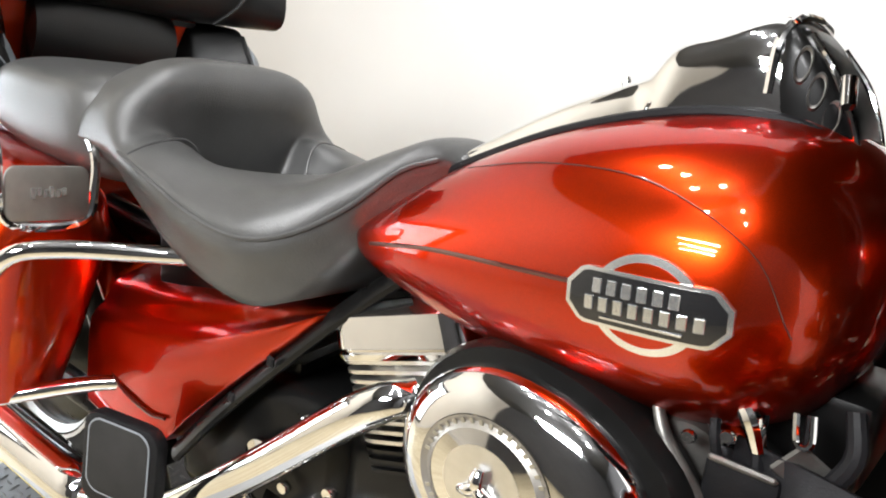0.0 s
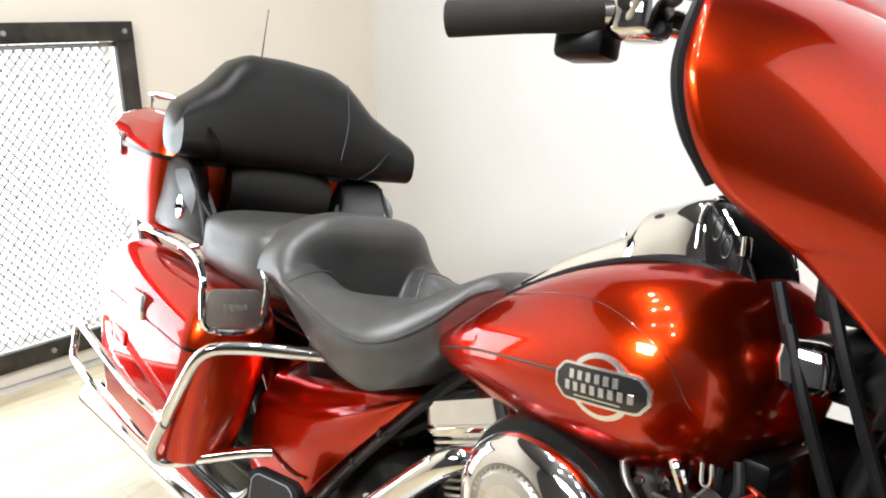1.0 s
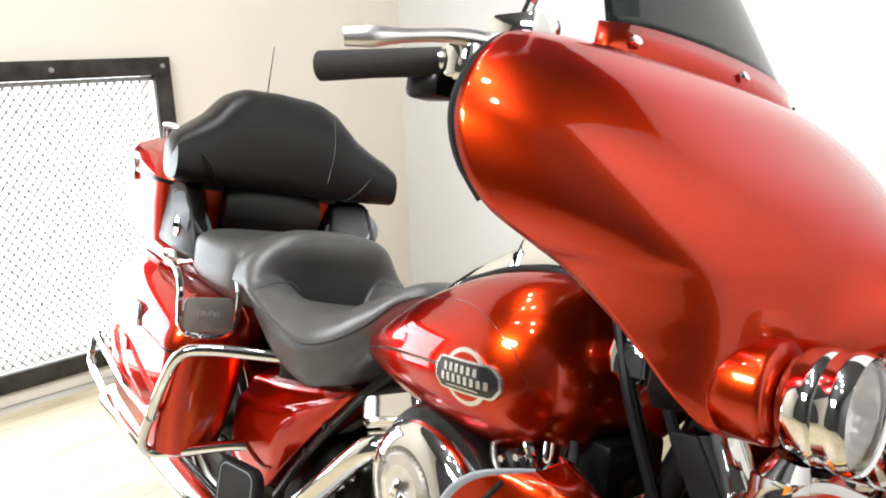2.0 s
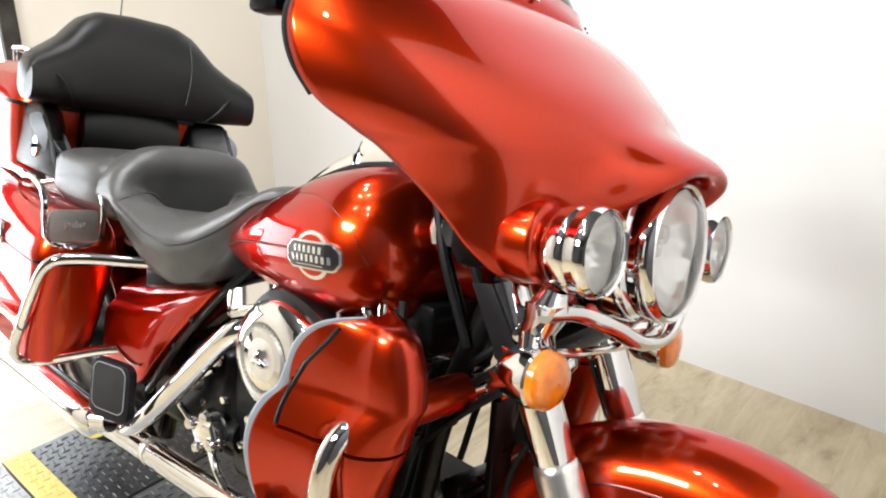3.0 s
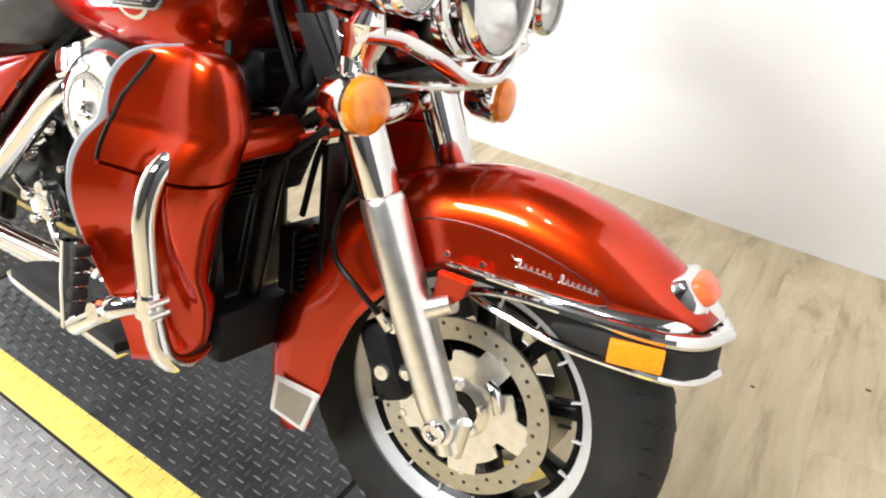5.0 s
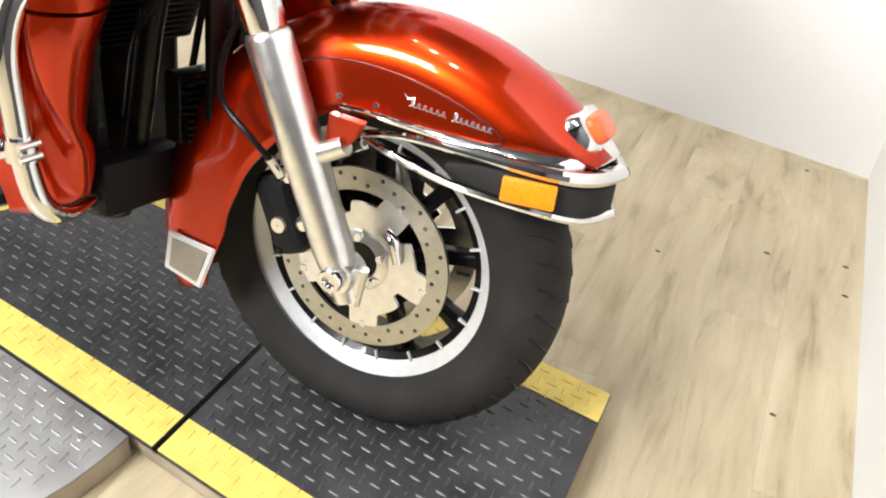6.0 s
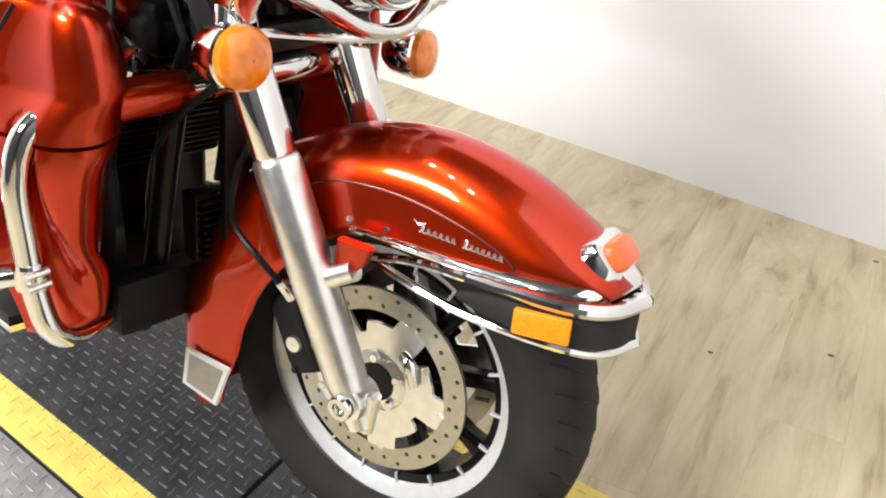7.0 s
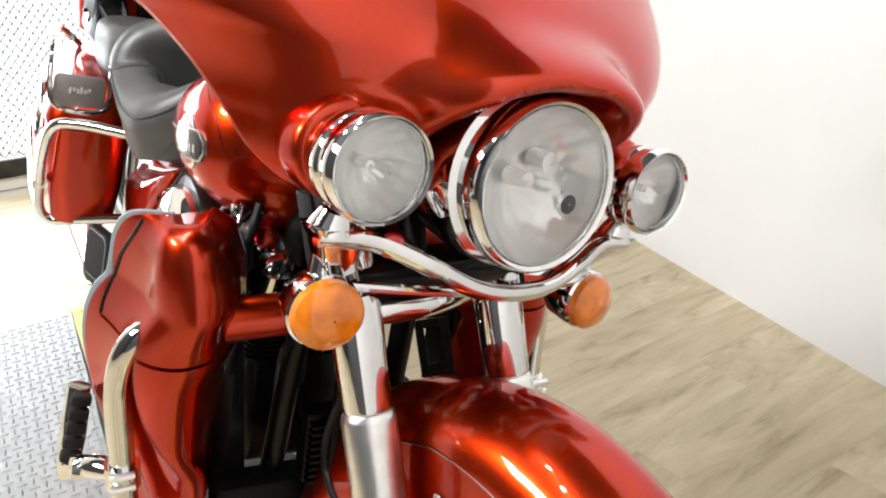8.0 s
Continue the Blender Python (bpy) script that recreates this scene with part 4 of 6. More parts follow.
def air_cleaner():
    m = axis((-0.560, -0.150, 0.605), (-0.03, -1, 0.05))
    angles = [2 * math.pi * k / 56 for k in range(56)]

    def egg(front, back, high, h):
        # x of this frame points forward
        return [m @ Vector(((front if math.cos(a) > 0 else back) * math.cos(a), high * math.sin(a), h)) for a in angles]

    ob = bp("air_cleaner", loft([egg(0.135, 0.105, 0.112, -0.02), egg(0.150, 0.112, 0.120, 0.0), egg(0.150, 0.112, 0.120, 0.028), egg(0.142, 0.106, 0.114, 0.040), egg(0.11, 0.09, 0.09, 0.044)]), BLACK, "black air cleaner with a chrome cover", m=POWER)
    rings = []
    for h, t in ((0.040, 0.0), (0.052, 0.02), (0.062, 0.12), (0.070, 0.30), (0.076, 0.55), (0.0795, 0.82), (0.0805, 1.0)):
        rings.append(egg(0.125 + (0.062 - 0.125) * t, 0.100 + (0.062 - 0.100) * t, 0.099 + (0.062 - 0.099) * t, h))
    for r, h in ((0.060, 0.0775), (0.052, 0.0765), (0.050, 0.082), (0.036, 0.0835), (0.030, 0.080), (0.016, 0.081), (0.001, 0.081)):
        rings.append(egg(r, r, r, h))
    cover = part("cover", loft(rings, True, False), CHROME, ob, "chrome domed oval cover")
    part("inset_ring", lathe([(0.050, 0.0825), (0.056, 0.0790), (0.0612, 0.0815)], m, 48), PEWTER, cover, "brushed ring with small bars")
    for k in range(40):
        if k % 20 > 2:
            part("ring_bar", box(0.0562, 0, 0.0812, 0.0045, 0.0030, 0.0012, 0, m @ pose(0, 0, 0, 0, 0, 9 * k)), STEEL, cover)
    part("inner_disc", lathe([(0.001, 0.0838), (0.030, 0.0838), (0.036, 0.0836)], m, 40), SATIN, cover, "brushed inner disc")
    # three-lobed knob in the middle
    for k in range(3):
        q = m @ pose(0, 0, 0, 0, 0, 120 * k + 90)
        part("knob_lobe", tube([tuple(q @ Vector((x, 0, h))) for x, h in ((0.0, 0.090), (0.008, 0.091), (0.017, 0.087))], [0.006, 0.0065, 0.005], 12, 8), CHROME, cover, "chrome knob lobe")
    return ob


air_cleaner()


def exhaust():
    ob = bp("exhaust", tube([(-0.68, -0.15, 0.62), (-0.72, -0.185, 0.595), (-0.86, -0.195, 0.455), (-1.0, -0.195, 0.325), (-1.09, -0.195, 0.255)], [0.018, 0.021, 0.022, 0.022, 0.019], 20, 30), CHROME, "chrome exhaust with heat shields and muffler", m=POWER)
    part("front_pipe", tube([(-0.45, -0.14, 0.56), (-0.40, -0.17, 0.50), (-0.44, -0.19, 0.36), (-0.58, -0.185, 0.285), (-0.80, -0.185, 0.262), (-1.06, -0.190, 0.252), (-1.20, -0.20, 0.25)], 0.029, 18, 50), CHROME, ob, "chrome heat shield")
    part("muffler", tube([(-1.18, -0.205, 0.25), (-1.26, -0.215, 0.25), (-1.9, -0.225, 0.265), (-1.98, -0.226, 0.267)], [0.03, 0.045, 0.046, 0.046, 0.040], 24, 24), CHROME, ob, "chrome muffler")
    for x, z in ((-0.60, 0.2845), (-0.98, 0.256), (-1.11, 0.252)):
        part("clamp", tube([(x - 0.006, -0.187, z), (x + 0.006, -0.187, z)], 0.0315, 20, 2), SATIN, ob, "band clamp")
    part("left_muffler", tube([(-1.10, 0.20, 0.25), (-1.26, 0.215, 0.25), (-1.9, 0.225, 0.265)], [0.03, 0.045, 0.045], 20, 16), CHROME, ob, "chrome muffler")
    return ob


exhaust()


def chassis():
    ob = bp("frame", tube([(-0.235, 0, 0.90), (-0.45, 0, 0.80), (-0.80, 0, 0.68), (-1.15, 0, 0.60), (-1.55, 0, 0.62)], 0.03, 12), BLACK, "black steel frame", m=POWER)
    for s in (-1, 1):
        part("down_tube", tube([(-0.24, s * 0.03, 0.84), (-0.30, s * 0.085, 0.60), (-0.36, s * 0.095, 0.30), (-0.46, s * 0.10, 0.20), (-1.05, s * 0.11, 0.20), (-1.15, s * 0.12, 0.30)], 0.018, 12), BLACK, ob, "black down tube")
        part("rear_rail", tube([(-0.80, s * 0.06, 0.64), (-0.90, s * 0.085, 0.56), (-1.0, s * 0.10, 0.45), (-1.05, s * 0.11, 0.25)], 0.02, 10), BLACK, ob)
    part("steering_head", tube([(-0.265, 0, 0.92), (-0.20, 0, 0.74)], 0.032, 16, 2), BLACK, ob, "black steering head")
    part("lock_box", box(-0.300, -0.02, 0.950, 0.055, 0.11, 0.085, 0.012, None, 3), MATT, ob, "black ignition box")
    for x, y, z in ((-0.36, -0.075, 0.94), (-0.34, -0.088, 0.90), (-0.31, -0.085, 0.95)):
        part("loom", tube([(x, y, z), (x + 0.03, y - 0.012, z - 0.08), (x + 0.07, y, z - 0.20)], 0.007, 8), MATT, ob, "black cable loom")
    part("regulator", box(-0.29, 0, 0.42, 0.03, 0.15, 0.11, 0.004, pose(0, 0, 0)), BLACK, ob, "black finned regulator")
    for k in range(9):
        part("regulator_fin", box(-0.27, 0, 0.375 + k * 0.011, 0.02, 0.145, 0.004, 0.001), BLACK, ob)
    part("battery_tray", box(-1.02, 0, 0.60, 0.28, 0.20, 0.24, 0.01), BLACK, ob, "black tray under the seat")
    part("rear_fender", loft([[(-1.60 + (0.355) * math.cos(a), s_ * 0.1, 0.335 + 0.355 * math.sin(a)) for s_ in (-1, -0.6, 0, 0.6, 1)] for a in np.linspace(0.5, 3.0, 18)], False, False), RED, ob, "candy red rear fender", solid=0.01)
    part("swingarm", box(-1.35, -0.12, 0.33, 0.5, 0.03, 0.05, 0.008), BLACK, ob)
    part("swingarm", box(-1.35, 0.12, 0.33, 0.5, 0.03, 0.05, 0.008), BLACK, ob)
    part("coil_box", box(-0.42, -0.02, 0.70, 0.16, 0.12, 0.08, 0.01), BLACK, ob)
    # loops of cable and hose seen between the fork and the engine
    for k, (y, z) in enumerate(((-0.06, 0.66), (-0.085, 0.62), (-0.03, 0.70), (-0.10, 0.58), (0.05, 0.64))):
        part("cable", tube([(-0.20, y, z + 0.08), (-0.26, y - 0.02, z + 0.02), (-0.33, y, z - 0.06), (-0.38, y + 0.02, z - 0.2)], 0.006, 8), MATT, ob, "black cable")
    part("voltage_bracket", box(-0.24, -0.03, 0.47, 0.012, 0.05, 0.30, 0.003, pose(0, 0, 0, 0, 0, 0)), BLACK, ob, "black slotted bracket")
    tilt = pose(-0.33, 0.175, 0.52, 0, 0, -20) @ pose(0, 0, 0, 16, 0, 0)
    slot = box(0, -0.021, 0, 0.005, 0.014, 0.11, 0.001, tilt)
    for y, z, dy, dz in ((0.021, 0, 0.014, 0.11), (0, 0.048, 0.028, 0.014), (0, -0.038, 0.028, 0.034)):
        box(0, y, z, 0.005, dy, dz, 0.001, tilt, bm=slot)
    part("slotted_bracket", slot, MATT, ob, "black slotted bracket", smooth=False)
    part("front_crossmember", box(-0.335, -0.07, 0.300, 0.05, 0.25, 0.09, 0.012), MATT, ob, "black front crossmember")
    part("side_stand", tube([(-0.62, 0.16, 0.22), (-0.60, 0.235, 0.11), (-0.57, 0.29, 0.052)], 0.013, 10), BLACK, ob, "black side stand")
    part("stand_foot", box(-0.57, 0.31, 0.052, 0.05, 0.07, 0.008, 0.002, None), BLACK, ob)
    return ob


chassis()


def rear_wheel():
    ob = bp("rear_wheel", tyre_shape(0.315, 0.068, 0.205, Matrix.Translation((-1.60, 0, 0.318))), RUBBER, "black rear tyre on a cast wheel", m=POWER)
    part("rim", lathe([(0.205, -0.05), (0.212, -0.052), (0.212, -0.046), (0.19, -0.03), (0.19, 0.03), (0.212, 0.046), (0.212, 0.052), (0.205, 0.05)], Matrix.Translation((-1.60, 0, 0.318)) @ pose(0, 0, 0, 90, 0, 0), 48), RIM, ob, "pale rim")
    part("hub", lathe([(0.04, -0.08), (0.05, -0.06), (0.19, -0.02), (0.19, 0.02), (0.05, 0.06), (0.04, 0.08)], Matrix.Translation((-1.60, 0, 0.318)) @ pose(0, 0, 0, 90, 0, 0), 40), BLACK, ob)
    return ob


def tyre_shape(R, w, r0, m):
    prof = []
    for t in np.linspace(-1, 1, 25):
        a = t * math.radians(112)
        rr = R - w * 1.02 * (1 - math.cos(a)) * (0.75 + 0.25 * abs(t))
        prof.append((max(rr, r0), w * math.sin(a) * (1.0 if abs(t) < 0.8 else 1 - 0.9 * (abs(t) - 0.8))))
    prof = [(r0 - 0.004, -w * 0.7)] + prof + [(r0 - 0.004, w * 0.7)]
    return lathe(prof, m @ pose(0, 0, 0, 90, 0, 0), 96)


rear_wheel()


# ---- lower fairings with crash bars, boards and pegs
BACK_LINE = np.polyfit([0.30, 0.36, 0.40, 0.45, 0.49, 0.55, 0.60, 0.66, 0.70], [-0.362, -0.370, -0.374, -0.382, -0.394, -0.410, -0.412, -0.392, -0.363], 4)
FLANK_LINE = np.polyfit([0.30, 0.45, 0.58, 0.64, 0.70], [0.268, 0.288, 0.304, 0.296, 0.270], 3)


def lower_rear(z):
    return float(np.polyval(BACK_LINE, z))


def lower_front(z):
    return float(np.interp(z, [0.30, 0.40, 0.50, 0.60, 0.70], [-0.292, -0.268, -0.237, -0.205, -0.176]))


TOP = 0.805


def lid_back(z):
    return float(np.interp(z, [0.632, 0.66, 0.693, 0.735, 0.774, 0.792, 0.805], [-0.374, -0.371, -0.362, -0.340, -0.308, -0.296, -0.288]))


def lower_ring(s, z, puff=0.0, n=110, sink=0.0):
    """A level line of the shell: back edge, flank, rounded front corner, inner end."""
    t = max(0.0, (z - 0.70) / (TOP - 0.70))
    f = math.sqrt(max(0.0, 1 - t * t))
    q = f**0.33
    mid, ymid = -0.275, 0.24
    xr = mid + (lower_rear(min(z, 0.70)) - mid) * f
    xf = mid + (lower_front(min(z, 0.70)) - mid) * q
    out = float(np.polyval(FLANK_LINE, min(z, 0.70)))
    out = ymid + (out - ymid) * f**0.62
    inn = float(np.interp(z, [0.315, 0.45, 0.60, 0.65, 0.74, 0.785, TOP], [0.190, 0.190, 0.188, 0.160, 0.160, 0.172, 0.200]))
    d, L = out - inn, xf - xr
    a, yr = 0.36 * L, out + 0.026 * q
    xc = xf - a
    flat_n, turn_n = 48, n - 48 - 4
    pts = [(xr + (xc - xr) * k / flat_n, yr + (out - yr) * math.sin(math.pi / 2 * k / flat_n)) for k in range(flat_n)]
    back = float(np.interp(z, [0.30, 0.50, 0.62, 0.66], [0.088, 0.080, 0.078, 0.108])) * q  # the front face falls back towards the wheel
    pts += [(xc + (a + 0.010 * q) * math.sin(h) - back * (1 - math.cos(h)) ** 2.4, out - d * (1 - math.cos(h))) for h in (math.pi / 2 * k / (turn_n - 1) for k in range(turn_n))]
    xe = pts[-1][0]
    pts += [(xe - 0.004 * k, inn - 0.0025 * k) for k in range(1, 5)]
    ring = []
    for k, (x, y) in enumerate(pts):
        # channel for the engine guard
        g = ease(1.15 - abs(x + 0.278) / 0.024) if y > out - 0.05 else 0
        down = min(1, max(0, (0.672 - 0.6 * abs(x + 0.278) - z) / 0.016))
        a, b = pts[max(k - 1, 0)], pts[min(k + 1, n - 1)]
        tx, ty = b[0] - a[0], b[1] - a[1]
        le = math.hypot(tx, ty) or 1
        e = puff - sink * min(1, max(0, (x - lid_back(z)) / 0.004)) * (z > 0.636) * (1 - min(1, max(0, (z - 0.74) / 0.04)))
        ring.append(Vector((x - ty / le * e, s * (y + tx / le * e - 0.022 * g * down), z + e * 0.5 * t)))
    return ring


def lower_fairing(s):
    zs = [0.315 + (0.634 - 0.315) * k / 28 for k in range(29)] + [0.6375 + 0.0625 * k / 8 for k in range(9)] + [0.70 + (TOP - 0.70) * math.sin(radians(90 * k / 14)) for k in range(1, 15)]
    ob = bp("lower_fairing", loft([lower_ring(s, z, sink=0.020) for z in zs], False, False), RED, "candy red lower fairing with a glovebox", solid=0.004, offset=0, sharp=0.6, m=GUARD)
    # lid, set in from the back edge with a gap round it
    zl = [0.6405, 0.6415] + [0.645 + 0.055 * k / 8 for k in range(9)] + [0.70 + (TOP - 0.7015) * math.sin(radians(90 * k / 16)) for k in range(1, 17)] + [TOP - 0.0002]
    rings = []
    for i, z in enumerate(zl):
        full, low = lower_ring(s, z, 0.0025), lower_ring(s, z, -0.016)
        x0 = lid_back(z) + 0.0065
        k = next(k for k, v in enumerate(full) if v.x > x0 or k == 80)
        u0 = k - 1 + min(1, max(0, (x0 - full[k - 1].x) / max(1e-6, full[k].x - full[k - 1].x)))
        use = low if i in (0, len(zl) - 1) else full
        cols = np.linspace(u0, 107, 72)
        index = np.arange(110)
        take = lambda ring, c: Vector([float(np.interp(c, index, [v[j] for v in ring])) for j in range(3)])
        rings.append([take(low, u0)] + [take(use, c) for c in cols] + [take(low, 107)])
    part("glovebox", loft(rings, False, False), RED, ob, "candy red glovebox lid", sharp=0.6)
    # black bead along the lid's back edge, drawn for the groove's shade
    gap = []
    for z in np.linspace(0.642, 0.796, 24):
        ring = lower_ring(s, float(z), 0.0012)
        k = max(1, next(k for k, v in enumerate(ring) if v.x > lid_back(z) + 0.002))
        a, b = ring[k - 1], ring[k]
        gap.append(a.lerp(b, (lid_back(z) + 0.002 - a.x) / max(1e-6, b.x - a.x)))
    part("lid_gap_shade", tube([tuple(g) for g in gap], 0.0036, 6, 60), BLACK, ob, "black bead drawn for the shade behind the glovebox lid")
    edge = [lower_ring(s, z)[0] + Vector((-0.003, s * -0.002, 0)) for z in zs if z > 0.52]
    part("edge_strip", tube([tuple(e) for e in edge[::3]], [0.004, 0.008, 0.009, 0.009, 0.008, 0.004], 10, 80, squash=0.6), GREYRUB, ob, "grey rubber edge strip")
    # dark inner face towards the engine
    reach = 0.14 if s < 0 else 0.20
    rows = []
    for z in np.linspace(0.315, 0.74, 8):
        e = lower_ring(s, z)[-1]
        rows.append([e, e.lerp(Vector((-0.33, s * (reach + 0.01), z)), 0.5) + Vector((0.01, 0, 0)), Vector((-0.345, s * reach, z)), Vector((-0.40, s * (reach - 0.01), z))])
    part("inner_panel", loft(rows, False, False), MATT, ob, "black inner panel", solid=0.004)
    return ob


def crash_bar(s):
    pts = [(-0.235, 0.0, 0.672), (-0.245, 0.12, 0.672), (-0.258, 0.235, 0.672), (-0.268, 0.290, 0.654), (-0.279, 0.311, 0.59), (-0.281, 0.313, 0.50), (-0.277, 0.312, 0.42), (-0.271, 0.304, 0.370), (-0.275, 0.272, 0.345), (-0.31, 0.20, 0.33), (-0.36, 0.11, 0.32), (-0.37, 0.03, 0.315)]
    ob = bp("crash_bar", tube([(x, s * y, z) for x, y, z in pts], 0.0165, 16, 64), CHROME, "chrome engine guard tube", m=GUARD)
    part("sleeve", tube([(-0.242, s * 0.085, 0.672), (-0.244, s * 0.10, 0.672), (-0.255, s * 0.222, 0.672)], [0.024, 0.027, 0.029], 20, 8), RED, ob, "candy red sleeve on the guard tube")
    part("clamp", tube([(-0.279, s * 0.313, 0.440), (-0.280, s * 0.313, 0.472)], 0.022, 16, 2), CHROME, ob, "chrome clamp")
    for z in (0.45, 0.468):
        part("clamp_bolt", tube([(-0.258, s * 0.332, z), (-0.258, s * 0.302, z)], 0.005, 8, 2), SATIN, ob)
    part("peg_arm", tube([(-0.285, s * 0.318, 0.456), (-0.315, s * 0.342, 0.448), (-0.345, s * 0.358, 0.425), (-0.378, s * 0.368, 0.400)], [0.013, 0.017, 0.014, 0.016], 12, 16), CHROME, ob, "chrome highway peg arm")
    part("peg_joint", lathe([(0.001, 0.02), (0.014, 0.02), (0.017, 0.012), (0.017, -0.012), (0.014, -0.02), (0.001, -0.02)], axis((-0.33, s * 0.350, 0.438), (0, s, 0.2)), 16), CHROME, ob)
    peg = part("highway_peg", tube([(-0.384, s * 0.370, 0.395), (-0.392, s * 0.357, 0.455), (-0.402, s * 0.344, 0.518)], [0.014, 0.017, 0.015], 14, 8), CHROME, ob, "chrome folded highway peg")
    for k in range(5):
        part("peg_rubber", box(0.016, 0, -0.036 + 0.021 * k, 0.014, 0.026, 0.017, 0.004, Matrix.Translation((-0.392, s * 0.357, 0.462)) @ pose(0, 0, 0, s * 14, -4, 0)), RUBBER, peg)
    return ob


def footboard(s):
    m = Matrix.Translation((-0.555, s * 0.262, 0.285)) @ pose(0, 0, 0, 0, 4, 0)
    out = [(0.15, -0.055), (0.15, 0.04), (0.10, 0.058), (-0.04, 0.060), (-0.12, 0.045), (-0.155, 0.0), (-0.15, -0.04), (-0.12, -0.058)]
    out = [(x, s * y) for x, y in spl(out + out[:1], 41)[:-1]]
    rings = [[m @ Vector((x * w, s * y * w, h)) for x, y in out] for h, w in ((-0.014, 0.97), (-0.006, 1.0), (0.0, 1.0))]
    ob = bp("footboard", loft(rings), CHROME, "rider footboard with a chrome rim and rubber pad", m=POWER)
    part("board_pad", loft([[m @ Vector((x * w, s * y * w, h)) for x, y in out] for h, w in ((0.0, 0.95), (0.010, 0.94), (0.012, 0.90))]), RUBBER, ob, "black ribbed rubber pad")
    part("bracket", box(-0.55, s * 0.19, 0.268, 0.16, 0.09, 0.02, 0.004), BLACK, ob)
    if s < 0:
        part("brake_pedal", tube([(-0.42, -0.22, 0.27), (-0.40, -0.27, 0.32), (-0.43, -0.29, 0.345)], 0.011, 10), CHROME, ob, "chrome brake pedal")
        part("brake_pad", box(-0.44, -0.285, 0.352, 0.05, 0.06, 0.016, 0.006), RUBBER, ob)
    # passenger board folded up
    c = (-1.030, s * 0.262, 0.392)
    m2 = axis(c, (0.30, s * 1, 0.12)) @ Matrix.Scale(0.86, 4)
    pb = part("passenger_board", slab(rounded(0.135, 0.15, 0.028), 0.026, m2 @ Matrix.Translation((0, 0, -0.02)), 0.008), MATT, ob, "black folded passenger board")
    part("passenger_pad", slab(rounded(0.105, 0.115, 0.022), 0.004, m2 @ Matrix.Translation((0, 0.008, 0.005)), 0.001), RUBBER, pb, "black rubber pad")
    line = rounded(0.107, 0.117, 0.023)
    part("pad_line", tube([tuple(m2 @ Vector((x, y + 0.008, 0.007))) for x, y in line + line[:1]], 0.0014, 6, 80), GREYRUB, pb, "thin grey outline")
    part("hinge", tube([(-1.07, s * 0.24, 0.30), (-1.12, s * 0.25, 0.285)], 0.022, 14, 2), CHROME, ob, "chrome hinge")
    return ob


for side in (-1, 1):
    lower_fairing(side)
    crash_bar(side)
    footboard(side)


# ---- front wheel, brake and fork
WY = 0.018  # the wheel stands a little off the middle of the leaning fork
HUB = Matrix.Translation((0, WY, 0.313))
AX = HUB @ pose(0, 0, 0, 90, 0, 0)  # z of this frame points to the right side


def front_wheel():
    ob = fp("front_wheel", tyre_shape(0.312, 0.066, 0.212, HUB), RUBBER, "worn black front tyre on a black cast wheel with a bright rim", m=WHEEL)
    # black ribs along the shoulder, drawn for the shade in tread grooves
    for k in range(44):
        for s in (-1, 1):
            a = 2 * math.pi * (k + 0.5 * (s > 0)) / 44
            pts = []
            for t, da in ((18, 0.0), (30, 0.03), (44, 0.075), (58, 0.10)):
                b = radians(t)
                R = 0.3122 - 0.066 * 1.02 * (1 - math.cos(b)) * (0.75 + 0.25 * t / 112)
                pts.append(AX @ Vector((R * math.cos(a + da), R * math.sin(a + da), s * 0.066 * math.sin(b))))
            part("tread_shade", tube([tuple(p) for p in pts], 0.0021, 4, 6), BLACK, ob)
    part("rim", lathe([(0.188, 0.028), (0.200, 0.034), (0.212, 0.038), (0.221, 0.043), (0.224, 0.043), (0.222, 0.038), (0.205, 0.02), (0.200, 0.0), (0.205, -0.02), (0.222, -0.044), (0.224, -0.052), (0.214, -0.046), (0.188, -0.030), (0.186, 0.0)], AX, 72, close=True), RIM, ob, "bright machined rim")
    part("barrel", lathe([(0.187, 0.029), (0.176, 0.022), (0.174, -0.022), (0.187, -0.029)], AX, 64), BLACK, ob)
    for k in range(9):
        a = 2 * math.pi * k / 9 + 0.2
        m = AX @ pose(0, 0, 0, 0, 0, math.degrees(a))
        part("spoke", loft([[m @ Vector((x, u * w, v * d + dz)) for u, v in rounded(1, 1, 0.3, 3)] for x, w, d, dz in ((0.04, 0.034, 0.05, 0), (0.09, 0.026, 0.034, 0), (0.15, 0.024, 0.03, 0), (0.19, 0.034, 0.036, 0))]), BLACK, ob, "black cast spoke")
    for k in range(18):
        a = 2 * math.pi * k / 18
        m = AX @ pose(0, 0, 0, 0, 0, math.degrees(a))
        part("rim_notch", box(0.182, 0, 0.0285, 0.018, 0.004, 0.006, 0.001, m), RIM, ob)
    part("hub", lathe([(0.001, 0.062), (0.03, 0.062), (0.034, 0.05), (0.045, 0.035), (0.048, 0), (0.045, -0.035), (0.034, -0.05), (0.03, -0.062), (0.001, -0.062)], AX, 32), BLACK, ob, "black hub")
    # added black disc that makes the brake disc slots look dark
    part("slot_backing", lathe([(0.03, 0.012), (0.098, 0.010), (0.100, 0.0), (0.098, -0.010), (0.03, -0.012)], AX, 48), BLACK, ob, "black disc added to darken the brake disc slots")
    part("valve", tube([tuple(AX @ Vector((0.17, 0.02, 0.03))), tuple(AX @ Vector((0.15, 0.02, 0.035)))], 0.003, 6, 2), BLACK, ob)
    return ob


front_wheel()


def ring_plate(r0, r1, h0, h1, m, n=64):
    return lathe([(r0, h0), (r1, h0), (r1, h1), (r0, h1)], m, n, close=True)


